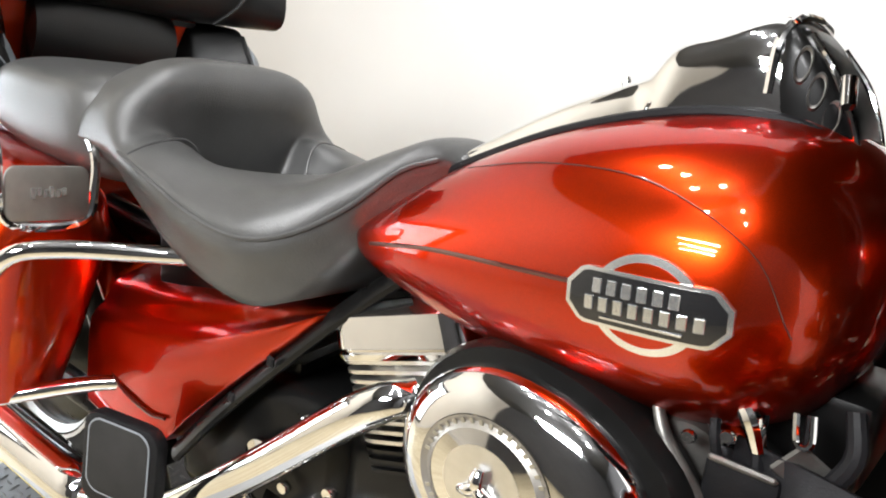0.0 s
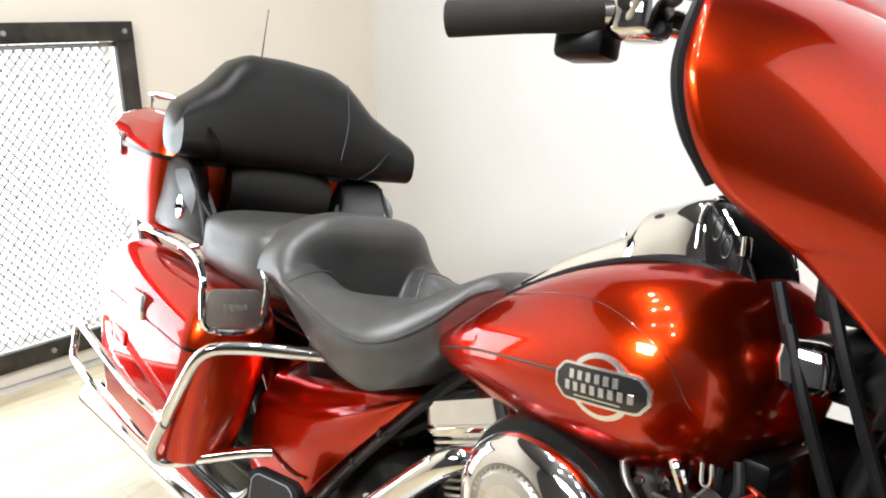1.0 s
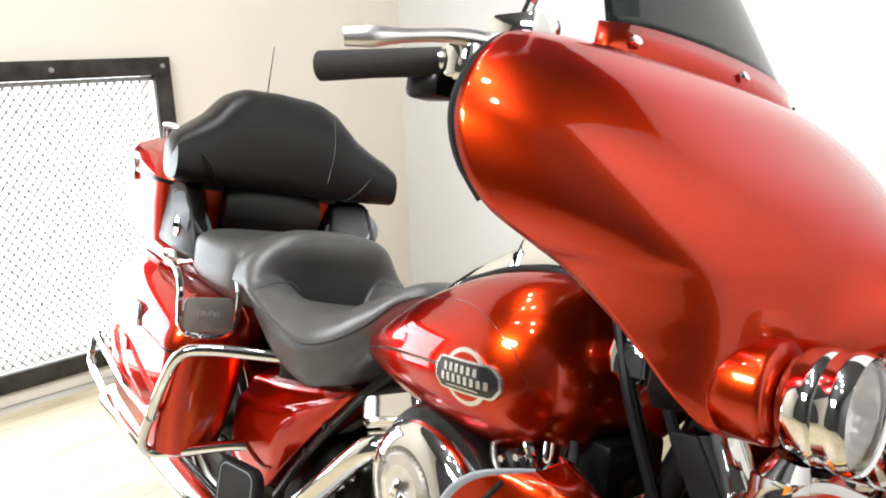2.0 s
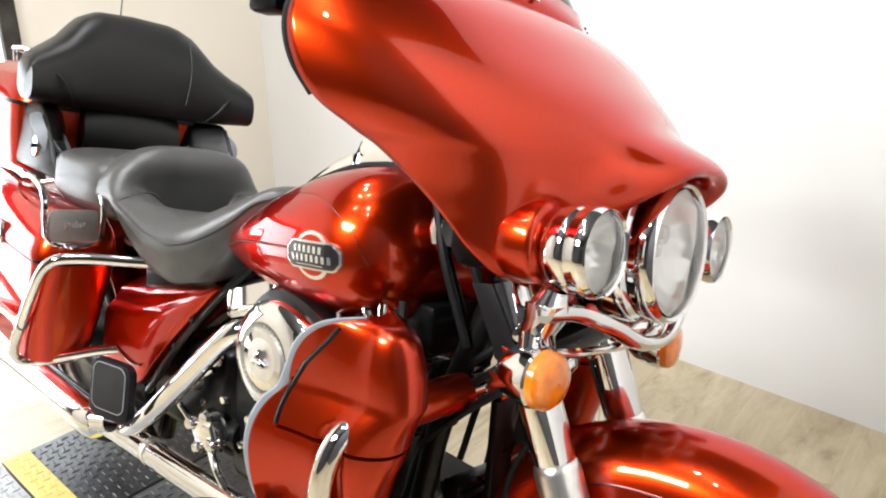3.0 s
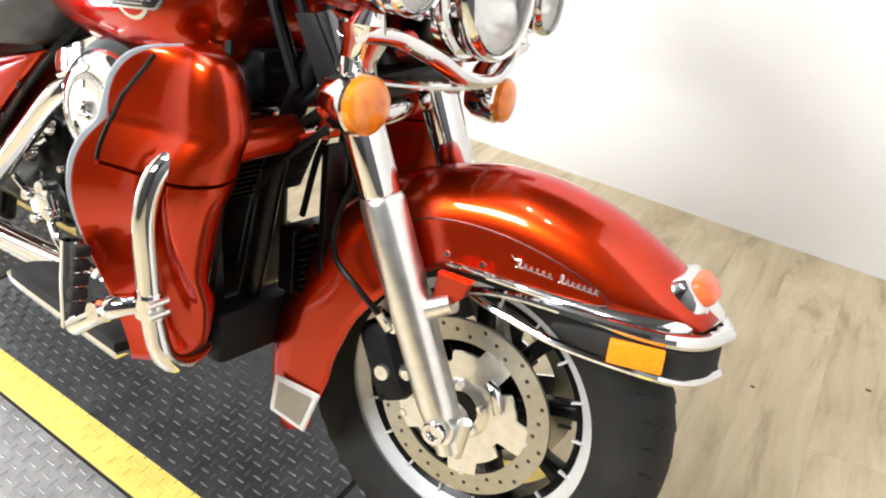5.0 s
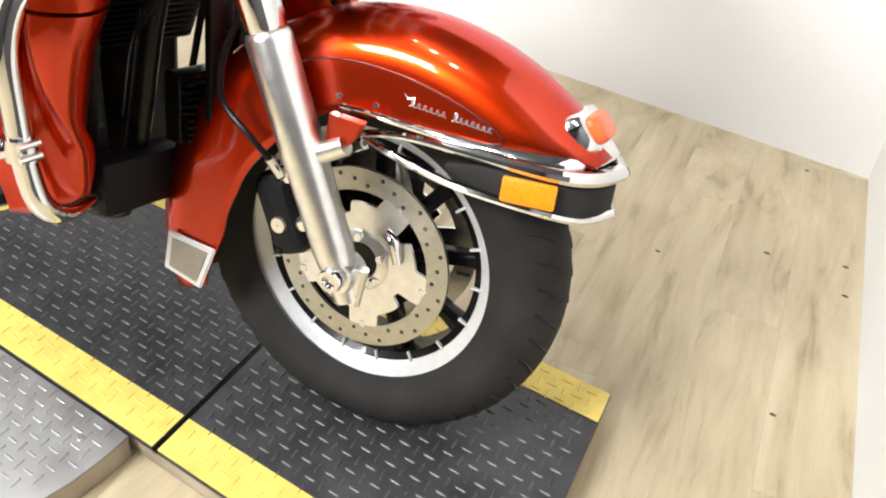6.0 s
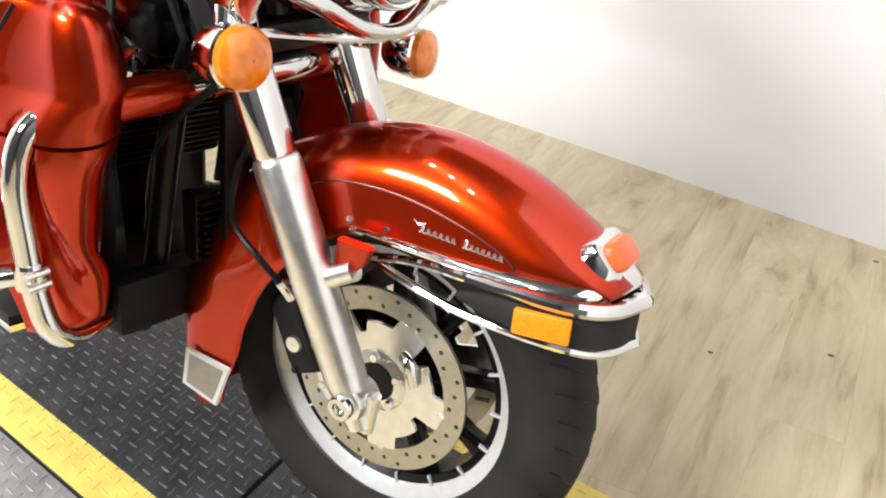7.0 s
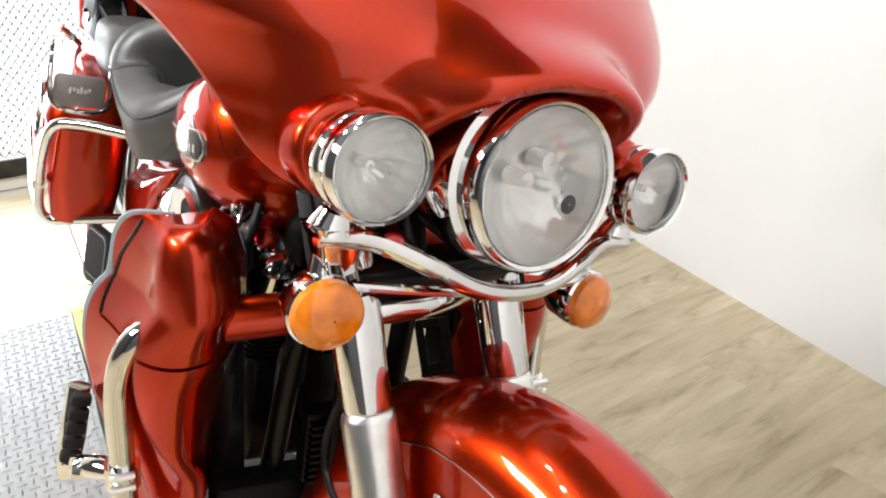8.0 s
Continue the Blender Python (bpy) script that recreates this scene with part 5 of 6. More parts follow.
def brake(s):
    m = AX if s < 0 else HUB @ pose(0, 0, 0, -90, 0, 0)
    ob = fp("brake_disc", ring_plate(0.112, 0.147, 0.050, 0.0555, m, 72), STEEL, "drilled steel brake disc with a floating carrier", sharp=0.4, m=WHEEL)
    # carrier: reaches the ring at five broad feet, with long hooked slots between them
    outline = []
    for k in range(250):
        d = 360 * k / 250
        u = d % 72
        slot = ease((u - 2) / 5) * (1 - ease((u - 45) / 5))
        hook = ease((u - 33) / 4) * (1 - ease((u - 45) / 5))
        r = 0.1135 - 0.020 * slot - 0.017 * hook
        outline.append((r * math.cos(radians(d)), r * math.sin(radians(d))))
    part("carrier", slab(outline, 0.005, m @ Matrix.Translation((0, 0, 0.0508))), SATIN, ob, "steel carrier with hooked slots", smooth=False)
    for k in range(5):
        a = radians(72 * k + 62)
        part("button", lathe([(0.001, 0.0575), (0.0055, 0.0575), (0.007, 0.0555)], m @ Matrix.Translation((0.111 * math.cos(a), 0.111 * math.sin(a), 0)), 14), SATIN, ob, "steel float button")
    part("carrier_hub", lathe([(0.022, 0.050), (0.022, 0.060), (0.046, 0.058), (0.050, 0.0555)], m, 40), SATIN, ob)
    if s < 0:
        part("hub_tab", tube([tuple(m @ Vector(q)) for q in ((0.042, 0.062, 0.062), (0.056, 0.056, 0.066), (0.061, 0.044, 0.066), (0.066, 0.018, 0.062))], [0.008, 0.0085, 0.007], 10, 16, squash=0.6), CHROME, ob, "bent chrome tab")
    for k in range(5):
        a = 2 * math.pi * k / 5 + 0.4
        part("bolt", lathe([(0.001, 0.066), (0.006, 0.066), (0.008, 0.058)], m @ Matrix.Translation((0.040 * math.cos(a), 0.040 * math.sin(a), 0)), 12), CHROME, ob)
    # black discs in two staggered rows, drawn for the shade inside drilled holes
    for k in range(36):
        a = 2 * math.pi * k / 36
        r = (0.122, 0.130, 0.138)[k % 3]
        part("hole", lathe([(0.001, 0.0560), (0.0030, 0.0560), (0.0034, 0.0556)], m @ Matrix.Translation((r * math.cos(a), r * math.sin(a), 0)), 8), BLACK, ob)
    # caliper behind the fork leg
    c = Vector((-0.122, s * 0.072 + WY, 0.365))
    cm = Matrix.Translation(c) @ pose(0, 0, 0, 0, -24, 0)
    cal = fp("brake_caliper", loft([[cm @ Vector((px, s * h, pz)) for px, pz in rounded(0.058 * w, 0.135 * w, 0.018)] for h, w in ((-0.035, 0.95), (0.012, 1.0), (0.024, 0.93), (0.028, 0.8))]), MATT, "black four-piston brake caliper", m=WHEEL)
    part("caliper_cap", lathe([(0.001, 0.004), (0.012, 0.004), (0.0135, 0.0)], axis(cm @ Vector((-0.002, s * 0.028, -0.014)), (0, s, 0)), 24), SATIN, cal, "round silver cap")
    for q in ((0.02, 0.058), (-0.018, -0.055)):
        part("pin", bolt(cm @ Vector((q[0], s * 0.026, q[1])), (0, s, 0), 0.006, 0.004), BLACK, cal)
    for q in (0.055, -0.02):
        part("mount_bolt", lathe([(0.001, 0.012), (0.008, 0.012), (0.010, 0.0)], axis(cm @ Vector((0.045, s * 0.022, q)), (0, s, 0)), 12), CHROME, cal, "chrome mounting bolt")
        part("mount_lug", tube([tuple(cm @ Vector((0.01, s * 0.01, q))), tuple(cm @ Vector((0.05, s * 0.018, q)))], 0.012, 10, 2), SATIN, cal)
    part("banjo", lathe([(0.001, 0.012), (0.007, 0.012), (0.009, 0.0)], axis(cm @ Vector((0.012, s * 0.012, 0.078)), (0.2, s, 0.5)), 12), CHROME, cal)
    return ob


brake(-1)
brake(1)
FORK = Vector((-0.43, -0.035, 1)).normalized()


def fork():
    ob = None
    for s in (-1, 1):
        p0 = Vector((0.004, s * 0.100 + WY, 0.300))
        leg = lathe([(0.012, -0.03), (0.020, -0.028), (0.022, 0.0), (0.0265, 0.03), (0.0285, 0.05), (0.030, 0.20), (0.0305, 0.345), (0.0285, 0.353), (0.026, 0.356)], axis(p0, FORK), 28)
        if ob is None:
            ob = fp("fork", leg, SATIN, "polished alloy fork legs with chrome covers", m=FORKS)
        else:
            part("slider", leg, SATIN, ob, "polished alloy slider")
        part("fork_cover", lathe([(0.026, 0.356), (0.0275, 0.36), (0.030, 0.46), (0.031, 0.60), (0.0, 0.60)], axis(p0, FORK), 28), CHROME, ob, "chrome fork cover")
        # axle carrier and nut
        part("axle_clamp", lathe([(0.001, 0.024), (0.024, 0.022), (0.027, 0.015), (0.027, -0.02)], axis((0.0, s * 0.098 + WY, 0.313), (0, s, 0)), 24), SATIN, ob, "axle clamp")
        part("axle_nut", lathe([(0.001, 0.030), (0.009, 0.030), (0.010, 0.036), (0.016, 0.036), (0.018, 0.032), (0.018, 0.022)], axis((0.0, s * 0.098 + WY, 0.313), (0, s, 0)), 20), CHROME, ob, "chrome axle nut")
        part("pinch_boss", tube([(0.03, s * 0.098 + WY, 0.33), (0.024, s * 0.100 + WY, 0.27)], 0.010, 10, 2), SATIN, ob)
        part("fender_stay", tube([(-0.055, s * 0.095 + 0.5 * WY, 0.480), (-0.015, s * 0.082, 0.505)], [0.016, 0.014], 12, 2), SATIN, ob, "fender mount boss")
    for s in (-1, 1):
        flat = lambda pts, y, th: slab([(x, z) for x, z in pts], th, axis((0, s * y, 0), (0, s, 0)) if s < 0 else axis((0, s * y, 0), (0, s, 0)) @ Matrix.Diagonal((-1, 1, 1, 1)), 0.001)
        part("deflector", flat([(-0.262, 0.845), (-0.232, 0.850), (-0.160, 0.731), (-0.193, 0.715)], 0.128, 0.007), MATT, ob, "black wind deflector bar")
        part("side_panel", flat([(-0.235, 0.838), (-0.190, 0.828), (-0.158, 0.766), (-0.175, 0.745), (-0.211, 0.775)], 0.118, 0.006), CHROME, ob, "chrome side panel")
        part("panel_bolt", lathe([(0.001, 0.010), (0.009, 0.009), (0.011, 0.0)], axis((-0.19, s * 0.124, 0.795), (0.3, s, 0)), 16), CHROME, ob)
        part("panel_badge", flat([(-0.206, 0.776), (-0.170, 0.773), (-0.160, 0.752), (-0.192, 0.746)], 0.136, 0.004), RED, ob, "small candy red plate")
        part("badge_dash", flat([(-0.196, 0.764), (-0.176, 0.763), (-0.174, 0.757), (-0.192, 0.757)], 0.1405, 0.001), SILVER, ob)
        part("fender_tab", loft([[Vector((x + u, s * (0.080 + v), z)) for u, v in rounded(0.05 * w, 0.014, 0.004, 3)] for x, z, w in ((-0.018, 0.542, 1.0), (-0.022, 0.520, 0.9), (-0.030, 0.502, 0.6))]), RED, ob, "candy red fender tab")
    part("lower_clamp", box(-0.195, 0, 0.765, 0.07, 0.25, 0.04, 0.01, None), BLACK, ob, "black lower yoke")
    part("nacelle_pipe", tube([(-0.235, -0.10, 0.70), (-0.20, 0.0, 0.715), (-0.235, 0.10, 0.70)], 0.022, 12), CHROME, ob, "chrome cross cover")
    part("brake_line", tube([(-0.17, -0.085, 0.66), (-0.195, -0.098, 0.58), (-0.19, -0.105, 0.52), (-0.145, -0.108, 0.485), (-0.112, -0.102, 0.455), (-0.10, -0.09, 0.43)], 0.0045, 8, 40), BLACK, ob, "black brake hose")
    part("hose_end", tube([(-0.114, -0.103, 0.458), (-0.102, -0.092, 0.432)], 0.0065, 8, 2), SATIN, ob)
    return ob


fork()


# ---- front fender
def crown(a):
    return float(np.interp(math.degrees(a), [36, 46, 56, 66, 79, 90, 105, 120, 140, 160, 180, 206], [0.398, 0.393, 0.391, 0.390, 0.388, 0.383, 0.372, 0.358, 0.338, 0.322, 0.318, 0.322]))


def skirt(a):
    d = math.degrees(a)
    flat = 0.236 / max(0.2, math.sin(a))
    if d < 96:
        return min(flat, crown(a) - 0.02)
    return float(np.interp(d, [96, 110, 131, 156, 180, 189, 206], [0.237, 0.212, 0.190, 0.176, 0.178, 0.190, 0.228]))


def fender():
    rings = []
    for d in np.linspace(38, 205, 44):
        a = radians(d)
        w = 0.082 + (0.004 if d > 120 else 0)
        if d < 52:
            w *= 1 - 0.28 * ((52 - d) / 14) ** 2
        R, r = crown(a), skirt(a)
        sh = min(0.075, (R - r) * 0.8)
        ring = []
        for t in np.linspace(0, 1, 7)[:-1]:
            ring.append((r + (R - sh - r) * t, -w))
        for t in np.linspace(-90, 90, 15):
            ring.append((R - sh + sh * math.cos(radians(t)), w * math.sin(radians(t))))
        for t in np.linspace(1, 0, 7)[1:]:
            ring.append((r + (R - sh - r) * t, w))
        rings.append([(q * math.cos(a), y, 0.317 + q * math.sin(a)) for q, y in ring])
    ob = fp("front_fender", loft(rings, False, False), RED, "candy red valanced front fender with chrome trim", solid=0.004, m=FENDER)
    for s in (-1, 1):
        # chrome spear trim along the lower edge, meeting round the nose
        part("trim_spear", tube([(-0.018, s * 0.085, 0.562), (0.06, s * 0.087, 0.558), (0.15, s * 0.087, 0.553), (0.235, s * 0.079, 0.552), (0.283, s * 0.058, 0.555), (0.306, s * 0.0, 0.560)], [0.004, 0.006, 0.007, 0.009, 0.010, 0.010], 8, 40, squash=0.6), CHROME, ob, "chrome trim spear")
        part("lower_rail", tube([(0.01, s * 0.075, 0.525), (0.06, s * 0.088, 0.513), (0.145, s * 0.097, 0.496), (0.25, s * 0.092, 0.487), (0.298, s * 0.062, 0.480), (0.322, 0, 0.478)], [0.005, 0.006, 0.006, 0.0065, 0.0065], 8, 40), CHROME, ob, "chrome bumper rail")
        part("upper_rail", tube([(0.01, s * 0.075, 0.526), (0.05, s * 0.086, 0.538), (0.10, s * 0.090, 0.543), (0.18, s * 0.093, 0.541), (0.26, s * 0.087, 0.538), (0.300, s * 0.059, 0.537), (0.322, 0, 0.537)], [0.006, 0.006, 0.008, 0.011, 0.012], 10, 40), CHROME, ob, "chrome bumper rail")
        part("bumper_pad", loft([[Vector((x, s * y, z0 + v)) + Vector((0, s * u, 0)) for u, v in rounded(0.012, h, 0.004, 2)] for x, y, z0, h in spl([(0.135, 0.097, 0.520, 0.010), (0.18, 0.097, 0.516, 0.030), (0.25, 0.089, 0.509, 0.038), (0.29, 0.067, 0.505, 0.040), (0.312, 0.036, 0.504, 0.040), (0.320, 0.0, 0.504, 0.040)], 24)]), RUBBER, ob, "black bumper rubber")
        m = axis((0.238, s * 0.097, 0.511), (0.12, s, 0))
        part("side_reflector", slab(rounded(0.064, 0.033, 0.003), 0.007, m, 0.0015), REFLEX, ob, "amber side reflector")
        part("fender_bolt", lathe([(0.001, 0.003), (0.004, 0.003), (0.005, 0)], axis((-0.02, s * 0.084, 0.575), (0, s, 0)), 10), CHROME, ob)
        part("fender_bolt", lathe([(0.001, 0.003), (0.004, 0.003), (0.005, 0)], axis((0.03, s * 0.084, 0.573), (0, s, 0)), 10), CHROME, ob)
        # flap trim at the tail
        pts = [Vector((q * math.cos(radians(b)), s * 0.0885, 0.317 + q * math.sin(radians(b)))) for q, b in ((0.187, 188), (0.266, 183.5), (0.284, 197), (0.232, 206))]
        b_ = bmesh.new()
        v0 = [b_.verts.new(p) for p in pts]
        v1 = [b_.verts.new(p + Vector((0, s * 0.005, 0))) for p in pts]
        b_.faces.new(v0)
        b_.faces.new(v1)
        for k in range(4):
            b_.faces.new((v0[k], v0[(k + 1) % 4], v1[(k + 1) % 4], v1[k]))
        bmesh.ops.bevel(b_, geom=b_.edges[:], offset=0.002, segments=2, affect="EDGES")
        part("flap_trim", b_, RIM, ob, "silver flap trim", smooth=False)
        cc = sum(pts, Vector()) / 4
        b_ = bmesh.new()
        v0 = [b_.verts.new(cc + (p - cc) * 0.74 + Vector((0, s * 0.0055, 0))) for p in pts]
        v1 = [b_.verts.new(v.co + Vector((0, s * 0.001, 0))) for v in v0]
        b_.faces.new(v0)
        b_.faces.new(v1)
        for k in range(4):
            b_.faces.new((v0[k], v0[(k + 1) % 4], v1[(k + 1) % 4], v1[k]))
        part("flap_mesh", b_, PEWTER, ob, "grey grained inset", smooth=False)
        # lettering shown as a run of small silver loops
        def loops(x0, x1, n, r, big):
            line = []
            for k in range(n * 10 + 1):
                a, f = 2 * math.pi * k / 10, k / (n * 10)
                h = r * (1.9 if k < 10 * big else 1.0)
                line.append((x0 + (x1 - x0) * f + 0.8 * r * math.sin(a), s * 0.0866, 0.5875 - 0.012 * (x0 + (x1 - x0) * f - 0.07) / 0.11 - h * math.cos(a) * 0.9 + (h - r) * 0.5))
            return tube(line, 0.0015, 5, n * 14)

        part("script_stroke", loops(0.074, 0.122, 6, 0.0034, 1), SILVER, ob, "silver looped stroke")
        part("script_stroke", loops(0.130, 0.180, 7, 0.0034, 1), SILVER, ob, "silver looped stroke")
        part("script_lead", tube([(0.066, s * 0.0866, 0.598), (0.072, s * 0.0866, 0.593), (0.080, s * 0.0866, 0.594)], 0.0012, 5, 8), SILVER, ob)
        part("pinstripe", tube([(-0.10, s * 0.0845, 0.60), (-0.04, s * 0.083, 0.622), (0.04, s * 0.0825, 0.622), (0.12, s * 0.0845, 0.604), (0.18, s * 0.0845, 0.578), (0.192, s * 0.0845, 0.562), (0.17, s * 0.0848, 0.556)], 0.0013, 5, 40), STRIPE, ob, "dark pinstripe")
    # chrome skirt that runs from the trim up round the tip lamp
    rings = []
    for d in np.linspace(37.5, 47.5, 9):
        a = radians(float(d))
        R, w = crown(a) + 0.0035, 0.0845 * (1 - 0.28 * ((52 - d) / 14) ** 2)
        reach = float(np.interp(d, [37.5, 40, 47.5], [90, 84, 40]))
        rings.append([((R - 0.075 + 0.075 * math.cos(radians(t))) * math.cos(a), w * math.sin(radians(t)), 0.317 + (R - 0.075 + 0.075 * math.cos(radians(t))) * math.sin(a)) for t in np.linspace(-reach, reach, 25)])
    part("nose_skirt", loft(rings, False, False), CHROME, ob, "chrome skirt round the fender tip", solid=0.003)
    # tip lamp
    tm = axis((0.276, 0, 0.586), (0.74, 0, 0.60))
    part("tip_bezel", loft([[tm @ Vector((x * w, y * w, h)) for x, y in rounded(0.112, 0.058, 0.02)] for h, w in ((-0.028, 1.02), (0.0, 1.0), (0.008, 0.93), (0.010, 0.82))]), CHROME, ob, "chrome tip bezel")
    part("tip_lamp", loft([[tm @ Vector((x * w, (y - 0.002) * w, h)) for x, y in rounded(0.078, 0.040, 0.016)] for h, w in ((0.008, 1.0), (0.016, 0.97), (0.021, 0.86), (0.023, 0.6))]), CORAL, ob, "coral tip lens")
    return ob


fender()


# ---- lamps
def round_lamp(name, c, d, r, depth, parent_label, bezel=1.16, deep=1.0):
    m = axis(c, d)
    ob = fp(name, lathe([(r * 1.01, 0.001), (r * 1.06, 0.004), (r * bezel, -0.001), (r * bezel * 1.02, -0.012 * deep), (r * bezel, -0.02 * deep), (r * bezel * 0.97, -0.03 * deep), (r * bezel * 0.95, -0.045 * deep)], m, 48), CHROME, parent_label)
    lens = part("lens", lathe([(0.0008, r * 0.22), (r * 0.4, r * 0.185), (r * 0.75, r * 0.095), (r, 0.002), (r, -0.004), (r * 0.75, r * 0.06), (0.0008, r * 0.18)], m, 40), CLEAR, ob, "clear glass lens")
    lens.visible_shadow = False
    rings = []
    for q, h in ((1.0, -0.002), (0.95, -depth * 0.2), (0.88, -depth * 0.38), (0.74, -depth * 0.6), (0.58, -depth * 0.76), (0.38, -depth * 0.9), (0.2, -depth), (0.01, -depth)):
        rings.append([m @ Vector((r * q * math.cos(a), r * q * math.sin(a), h + 0.0022 * q * math.cos(16 * a) * math.sin(9 * q))) for a in (2 * math.pi * k / 128 for k in range(128))])
    part("reflector", loft(rings, caps=False), MIRROR, ob, "faceted mirror reflector")
    part("bulb_shield", lathe([(0.001, -depth * 0.45), (r * 0.10, -depth * 0.47), (r * 0.12, -depth * 0.9)], m, 16), SATIN, ob, "bulb shield")
    return ob, m


HL = (-0.028, 0, 0.882)
lamp, hm = round_lamp("headlamp", HL, (1, 0, 0.03), 0.081, 0.07, "round chrome-ringed headlamp", 1.11)
part("lens_mark", lathe([(0.001, 0.0175), (0.010, 0.0168)], hm @ Matrix.Translation((0.014, -0.012, 0.0)), 18), EMBLEMBLACK, lamp, "small round black mark")
part("inner_lamp", lathe([(0.001, -0.035), (0.012, -0.036), (0.014, -0.06)], hm @ Matrix.Translation((0.03, 0.02, 0)), 18), SATIN, lamp)
part("body", lathe([(0.086, -0.03), (0.094, -0.034), (0.096, -0.045), (0.096, -0.07), (0.092, -0.10)], hm, 48), CHROME, lamp, "chrome trim ring")
for s in (-1, 1):
    sp, sm = round_lamp("passing_lamp", (-0.040, s * 0.182, 0.883), (1, s * 0.02, 0.02), 0.0455, 0.05, "round chrome passing lamp", 1.11, 0.55)
    part("shell", lathe([(0.0475, -0.020), (0.0500, -0.024), (0.0500, -0.030), (0.0475, -0.042), (0.0415, -0.052), (0.030, -0.059), (0.001, -0.062)], sm, 36), CHROME, sp, "chrome lamp shell")
    part("foot", tube([(-0.085, s * 0.19, 0.835), (-0.090, s * 0.19, 0.815)], [0.014, 0.022], 16, 4), CHROME, sp, "chrome lamp foot")
    ts, tm = fp("turn_signal", lathe([(0.001, -0.05), (0.022, -0.048), (0.032, -0.035), (0.0365, -0.01), (0.0375, 0.0), (0.0355, 0.003)], axis((-0.095, s * 0.177, 0.729), (1, s * 0.12, 0.0)), 32), CHROME, "chrome bullet turn signal"), axis((-0.095, s * 0.177, 0.729), (1, s * 0.12, 0.0))
    part("lens", lathe([(0.0355, 0.002), (0.0345, 0.012), (0.028, 0.019), (0.014, 0.0225), (0.001, 0.0235)], tm, 32), AMBER, ts, "amber dome lens")
    part("stalk", tube([(-0.115, s * 0.178, 0.752), (-0.118, s * 0.172, 0.79)], [0.011, 0.014], 12, 4), CHROME, ts, "chrome stalk")


def lamp_bracket():
    bar = [(-0.085, -0.205, 0.808), (-0.075, -0.15, 0.806), (-0.055, -0.10, 0.790), (-0.045, -0.05, 0.770), (-0.042, 0, 0.764), (-0.045, 0.05, 0.770), (-0.055, 0.10, 0.790), (-0.075, 0.15, 0.806), (-0.085, 0.205, 0.808)]
    ob = fp("lamp_bracket", tube(bar, 0.0115, 12, 60, squash=0.8), CHROME, "chrome passing lamp bracket")
    part("lower_bar", tube([(-0.10, -0.17, 0.755), (-0.085, -0.08, 0.752), (-0.082, 0, 0.751), (-0.085, 0.08, 0.752), (-0.10, 0.17, 0.755)], 0.006, 10), CHROME, ob, "thin chrome bar")
    for s in (-1, 1):
        part("casting", loft([[Vector((x + u, s * (y + v), z)) for u, v in rounded(w, d, 0.006, 3)] for z, x, y, w, d in ((0.742, -0.118, 0.150, 0.035, 0.035), (0.775, -0.115, 0.165, 0.032, 0.036), (0.80, -0.098, 0.178, 0.035, 0.045), (0.818, -0.090, 0.188, 0.04, 0.05))]), CHROME, ob, "chrome lamp casting")
        part("mount", tube([(-0.16, s * 0.10, 0.745), (-0.118, s * 0.150, 0.755)], 0.014, 10, 2), CHROME, ob)
    part("jewel", lathe([(0.001, 0.006), (0.011, 0.004), (0.013, 0)], axis((-0.068, -0.138, 0.806), (1, -0.3, 0)), 16), REDGLASS, ob, "small red jewel")
    return ob


lamp_bracket()


# ---- fork-mounted fairing
FAIR = [(1.178, 0.290, -0.285, -0.345), (1.170, 0.318, -0.252, -0.338), (1.158, 0.342, -0.226, -0.332), (1.130, 0.374, -0.188, -0.324), (1.090, 0.391, -0.145, -0.321), (1.050, 0.387, -0.104, -0.312), (1.015, 0.370, -0.078, -0.295), (0.990, 0.342, -0.066, -0.268), (0.972, 0.317, -0.062, -0.250), (0.940, 0.287, -0.066, -0.224), (0.905, 0.264, -0.080, -0.196), (0.870, 0.242, -0.100, -0.172), (0.845, 0.210, -0.112, -0.155), (0.835, 0.165, -0.125, -0.145)]


def fairing_point(z, w, x0, xe, u):
    a = abs(u)
    y = w * u * (1 - 0.02 * a**8)
    # brow over the headlamp and the hollow that the lamp sits in
    r = ((abs(y) / 0.121) ** 2.5 + (abs(z - 0.884) / 0.103) ** 2.5) ** 0.4
    ease = lambda v: min(1, max(0, v)) ** 2 * (3 - 2 * min(1, max(0, v)))
    high = ease((z - 0.885) / 0.09)
    lip = 0.058 * high * math.exp(-(((max(r, 1) - 1.0) / 0.30) ** 2)) * math.exp(-((y / 0.16) ** 4))
    nose = lip * ease((r - 0.78) / 0.22) - 0.095 * ease((1.0 - r) / 0.26)
    return Vector((x0 + (xe - x0) * (0.64 * a**2 + 0.36 * a**9) + nose, y, z))


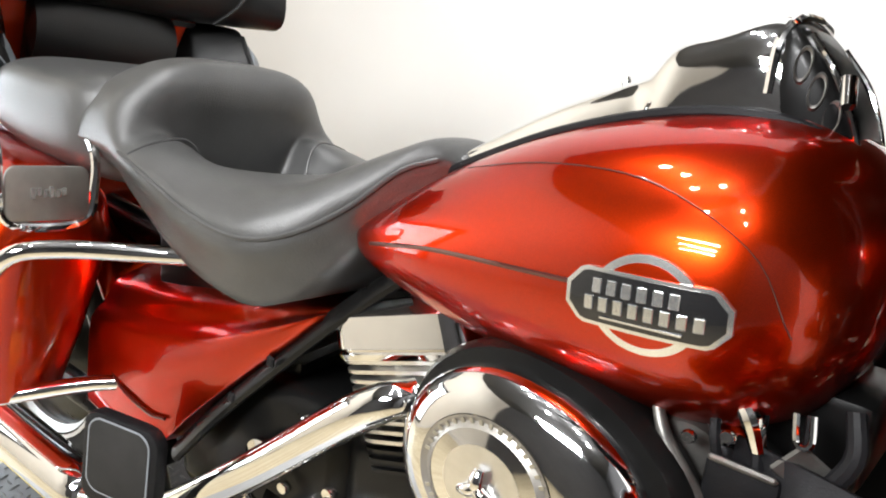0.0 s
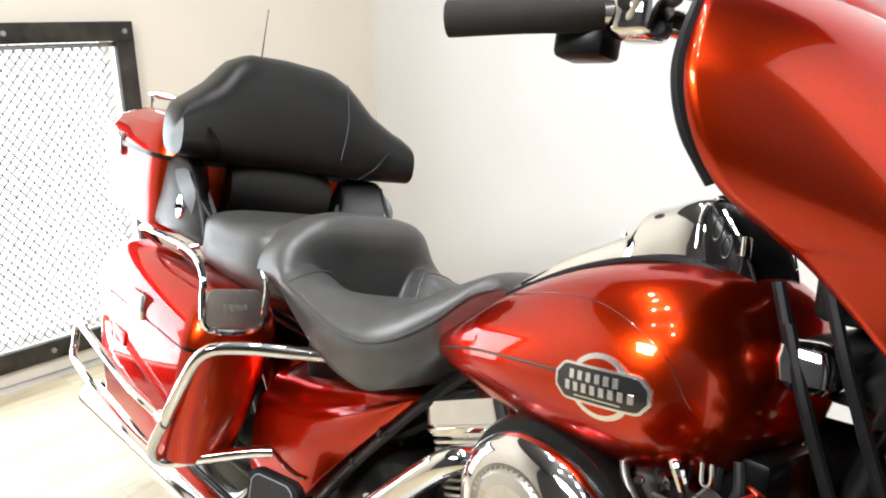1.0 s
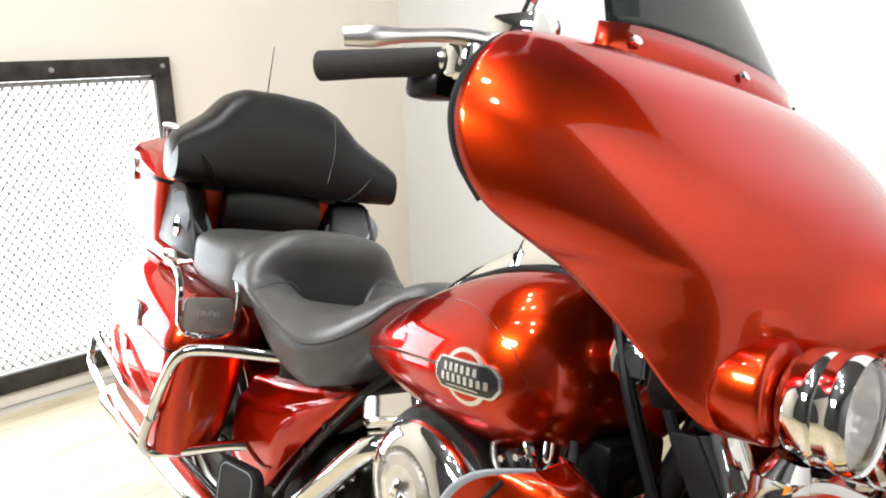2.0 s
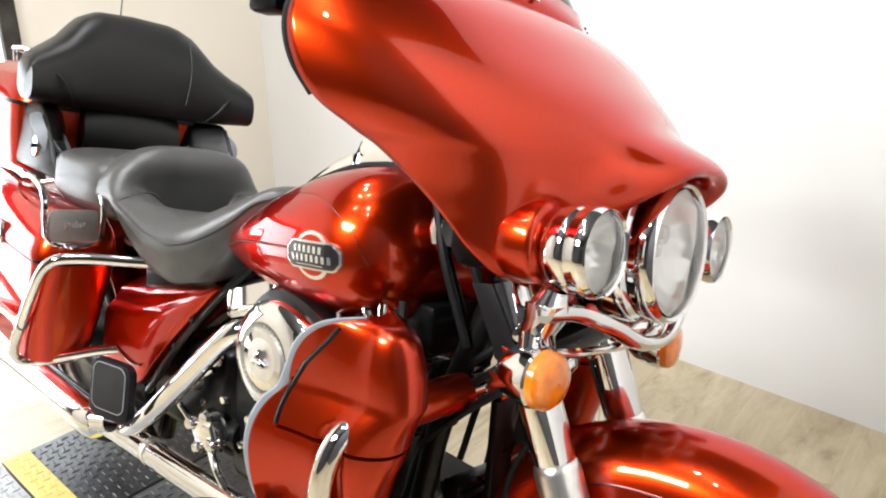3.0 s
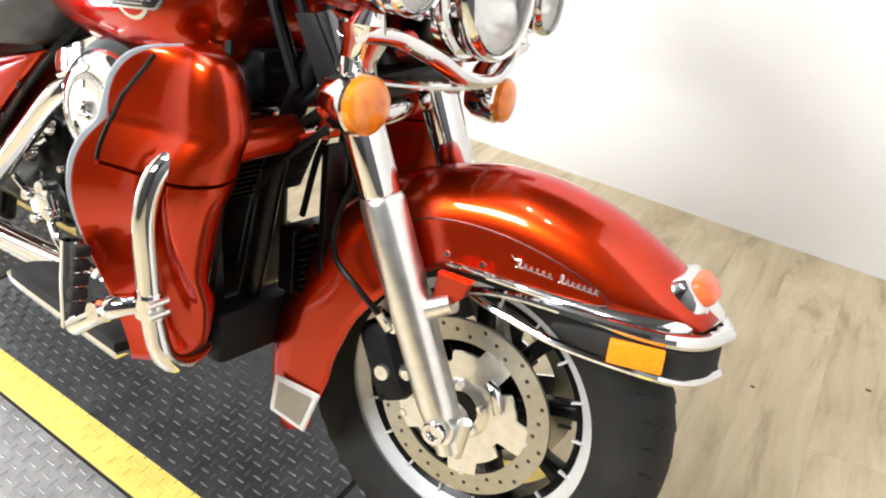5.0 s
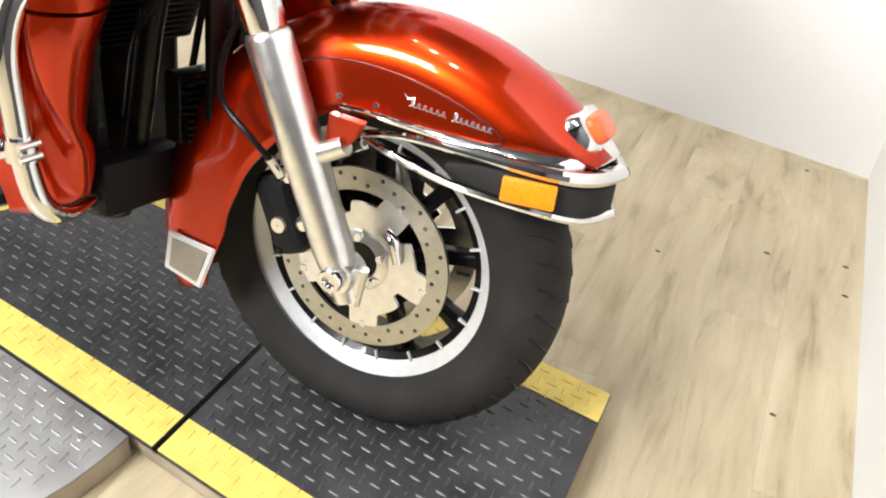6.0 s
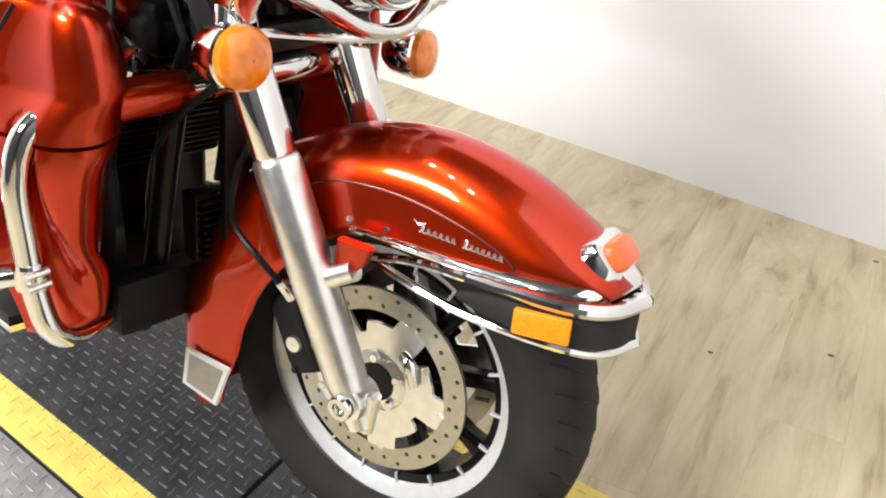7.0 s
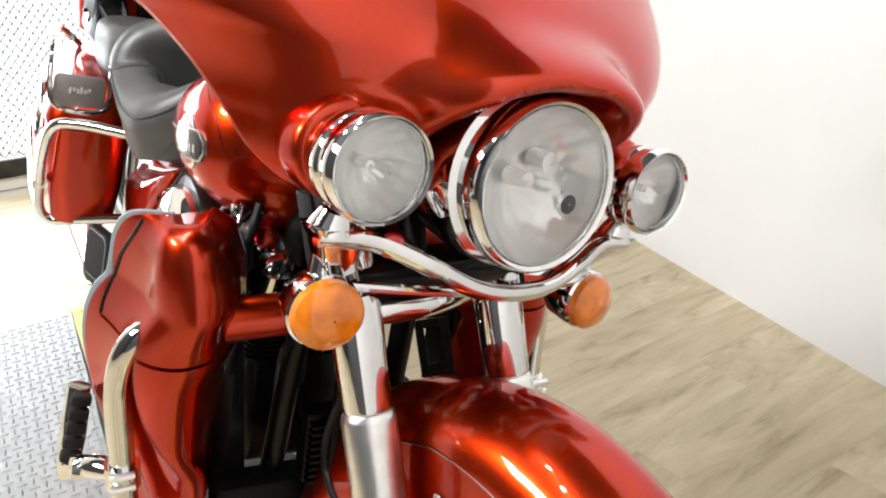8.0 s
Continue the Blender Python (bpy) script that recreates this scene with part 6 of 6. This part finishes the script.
def fairing():
    cols = [-1 + 2 * k / 200 for k in range(201)]
    rows = spl(FAIR, 170)
    ob = fp("fairing", loft([[fairing_point(z, w, x0, xe, u) for u in cols] for z, w, x0, xe in rows], False, False), RED, "candy red batwing fairing", solid=0.006, offset=1)
    for s in (-1, 1):
        edge = [tuple(fairing_point(*r, s) + Vector((-0.004, 0, 0))) for r in spl(FAIR[:7], 16)]
        part("edge_trim", tube(edge, 0.0055, 8, 60), MATT, ob, "dark rubber edge trim")
        # cowl that carries the passing lamp
        rings = []
        for u, r in spl([(-0.168, 0.020), (-0.160, 0.036), (-0.148, 0.0455), (-0.132, 0.0490), (-0.115, 0.0492), (-0.104, 0.0475), (-0.099, 0.040)], 18):
            m = axis((u, s * 0.182, 0.885), (1, 0, 0))
            rings.append([m @ Vector((r * math.cos(t) , r * math.sin(t) , 0)) for t in (2 * math.pi * k / 28 for k in range(28))])
        part("lamp_cowl", loft(rings), RED, ob, "candy red lamp cowl")
    part("nose_fill", lathe([(0.0, 0.0), (0.12, 0.0), (0.115, 0.03)], axis((-0.165, 0, 0.882), (1, 0, 0)), 40), RED, ob)
    # inner fairing, dash and windscreen
    rings = []
    for z, w, x0, xe in spl(FAIR, 16):
        rings.append([fairing_point(z, w * 0.97, x0 - 0.05, min(xe - 0.004, x0 - 0.10), u) for u in np.linspace(-1, 1, 25)])
    part("inner_fairing", loft(rings, False, False), MATT, ob, "black inner fairing", solid=0.008)
    part("dash", box(-0.33, 0, 1.10, 0.10, 0.52, 0.12, 0.02), MATT, ob, "black dash")
    for y in (-0.07, 0.07):
        part("gauge", lathe([(0.001, 0.0), (0.04, 0.0), (0.044, 0.006), (0.046, -0.01)], axis((-0.382, y, 1.115), (-1, 0, 0.2)), 24), CHROME, ob, "round gauge")
    part("screen_base", loft([[fairing_point(1.172 + h, 0.225 - h * 0.4, -0.262 - 0.25 * h, -0.318 - 0.25 * h, u) for u in np.linspace(-1, 1, 33)] for h in (0.0, 0.02, 0.042)], False, False), RED, ob, "candy red strip under the windscreen", solid=0.006)
    part("windscreen", loft([[fairing_point(1.208 + h, 0.205 - 0.35 * h, -0.276 - 0.5 * h, -0.326 - 0.5 * h, u * (1 - 0.35 * max(0, h - 0.09) / 0.06 * (h > 0.09))) for u in np.linspace(-0.98, 0.98, 33)] for h in np.linspace(0, 0.15, 9)], False, False), SMOKE, ob, "dark smoked windscreen", solid=0.004)
    for y in (-0.185, -0.02, 0.185):
        u = y / 0.215
        part("screw", lathe([(0.001, 0.004), (0.006, 0.0035), (0.007, 0)], axis(fairing_point(1.195, 0.215, -0.266, -0.322, u) + Vector((0.002, 0, 0)), (0.8, 0.3 * u, 0.5)), 12), CHROME, ob, "chrome screw")
    return ob


fairing()


# ---- handlebar
def handlebar():
    ob = fp("handlebar", tube([(-0.50, -0.335, 1.145), (-0.42, -0.285, 1.155), (-0.36, -0.20, 1.14), (-0.28, -0.08, 1.06), (-0.25, 0, 1.04), (-0.28, 0.08, 1.06), (-0.36, 0.20, 1.14), (-0.42, 0.285, 1.155), (-0.50, 0.335, 1.145)], 0.0125, 12, 60), CHROME, "chrome handlebar with black grips")
    for s in (-1, 1):
        part("grip", tube([(-0.556, s * 0.362, 1.138), (-0.50, s * 0.335, 1.145), (-0.44, s * 0.30, 1.153)], [0.0165, 0.0152, 0.0152], 16, 10), RUBBER, ob, "black rubber grip")
        part("control_housing", box(-0.415, s * 0.285, 1.155, 0.045, 0.045, 0.045, 0.012, None, 3), CHROME, ob, "chrome switch housing")
        part("switch_block", box(-0.460, s * 0.290, 1.134, 0.050, 0.035, 0.036, 0.007), BLACK, ob, "black switch block")
        part("lever", tube([(-0.395, s * 0.272, 1.176), (-0.410, s * 0.315, 1.174), (-0.435, s * 0.360, 1.164), (-0.466, s * 0.402, 1.154)], [0.011, 0.0095, 0.0075, 0.0062, 0.0068, 0.0105, 0.0085], 12, 24, squash=1.15), SATIN, ob, "polished lever")
        part("riser_clamp", loft([[Vector((x + u, s * 0.085 + v, z)) for u, v in rounded(w, d, 0.010, 4)] for z, x, w, d in ((0.842, -0.296, 0.040, 0.050), (0.850, -0.296, 0.052, 0.064), (0.870, -0.298, 0.056, 0.066), (0.884, -0.300, 0.050, 0.058), (0.890, -0.300, 0.036, 0.042))]), CHROME, ob, "chrome riser clamp")
        part("reservoir", box(-0.37, s * 0.262, 1.19, 0.06, 0.045, 0.03, 0.008), CHROME, ob, "chrome fluid reservoir")
        if s > 0:
            continue
        part("mirror_stem", tube([(-0.37, s * 0.265, 1.205), (-0.355, s * 0.27, 1.24), (-0.35, s * 0.29, 1.30), (-0.36, s * 0.32, 1.36)], 0.006, 8), CHROME, ob, "chrome mirror stem")
        part("mirror", box(-0.36, s * 0.33, 1.39, 0.02, 0.14, 0.08, 0.012, None, 3), CHROME, ob, "chrome mirror")
    return ob


handlebar()

# ---------------------------------------------------------------- floor planks
wide, long = 0.152, 1.22
mesh_bm = box(0, 0, 0, wide - 0.0003, long - 0.0003, 0.006, 0, None, 1)
plank_mesh = bpy.data.meshes.new("plank")
mesh_bm.to_mesh(plank_mesh)
mesh_bm.free()
plank_mesh.materials.append(OAK)
floor_ob = bpy.data.objects["floor"]
# the planks run along the end wall and stop under the back wall
lay = ROOM.inverted() @ END
for i in range(26):
    x = -wide / 2 - i * wide
    shift = (i * 0.37) % 1.0 * long
    for j in range(-2, 6):
        y = -0.61 - j * long + shift
        y0, y1 = max(y - long / 2, -5.45 / math.cos(radians(13)) - x * math.tan(radians(13))), min(y + long / 2, -x * math.tan(radians(13)) + 0.03)
        if y1 - y0 < 0.01:
            continue
        p = new("plank", plank_mesh)
        p.parent = floor_ob
        p.matrix_basis = lay @ Matrix.Translation((x, (y0 + y1) / 2, FLOOR - 0.003)) @ Matrix.Diagonal((1, (y1 - y0) / long, 1, 1))

# knots in the vinyl and a dry leaf on the tread plate
KNOT = plain("dark_knot", (0.06, 0.045, 0.03), 0.5, 0, 0.3, 60)
LEAF = plain("dry_leaf", (0.55, 0.27, 0.06), 0.7, 0, 0.3, 80, 0.3, 200)
for x, y, r in ((0.402, 1.412, 0.006), (0.585, 0.997, 0.006), (0.607, 0.88, 0.006), (0.421, 0.938, 0.006), (0.212, 0.784, 0.005), (0.571, 0.424, 0.005), (-0.315, 1.545, 0.005)):
    k = part("knot", lathe([(0.0005, 0.0012), (r * 0.8, 0.001), (r, 0.0)], None, 10), KNOT, floor_ob)
    k.matrix_basis = ROOM.inverted() @ Matrix.Translation((x, y, FLOOR)) @ Matrix.Diagonal((1.3, 0.8, 1, 1))
leaf = part("dry_leaf", slab([(0.016, 0.0), (0.009, 0.006), (0.002, 0.011), (-0.006, 0.006), (-0.015, 0.008), (-0.011, 0.0), (-0.015, -0.007), (-0.004, -0.005), (0.004, -0.010), (0.009, -0.004)], 0.0012, pose(0, 0, 0, 8, 5, 30)), LEAF, None)
leaf.location = (-1.297, -0.157, 0.006)
tagged(leaf, "small dry orange leaf lying on the black tread plate", "leaf")
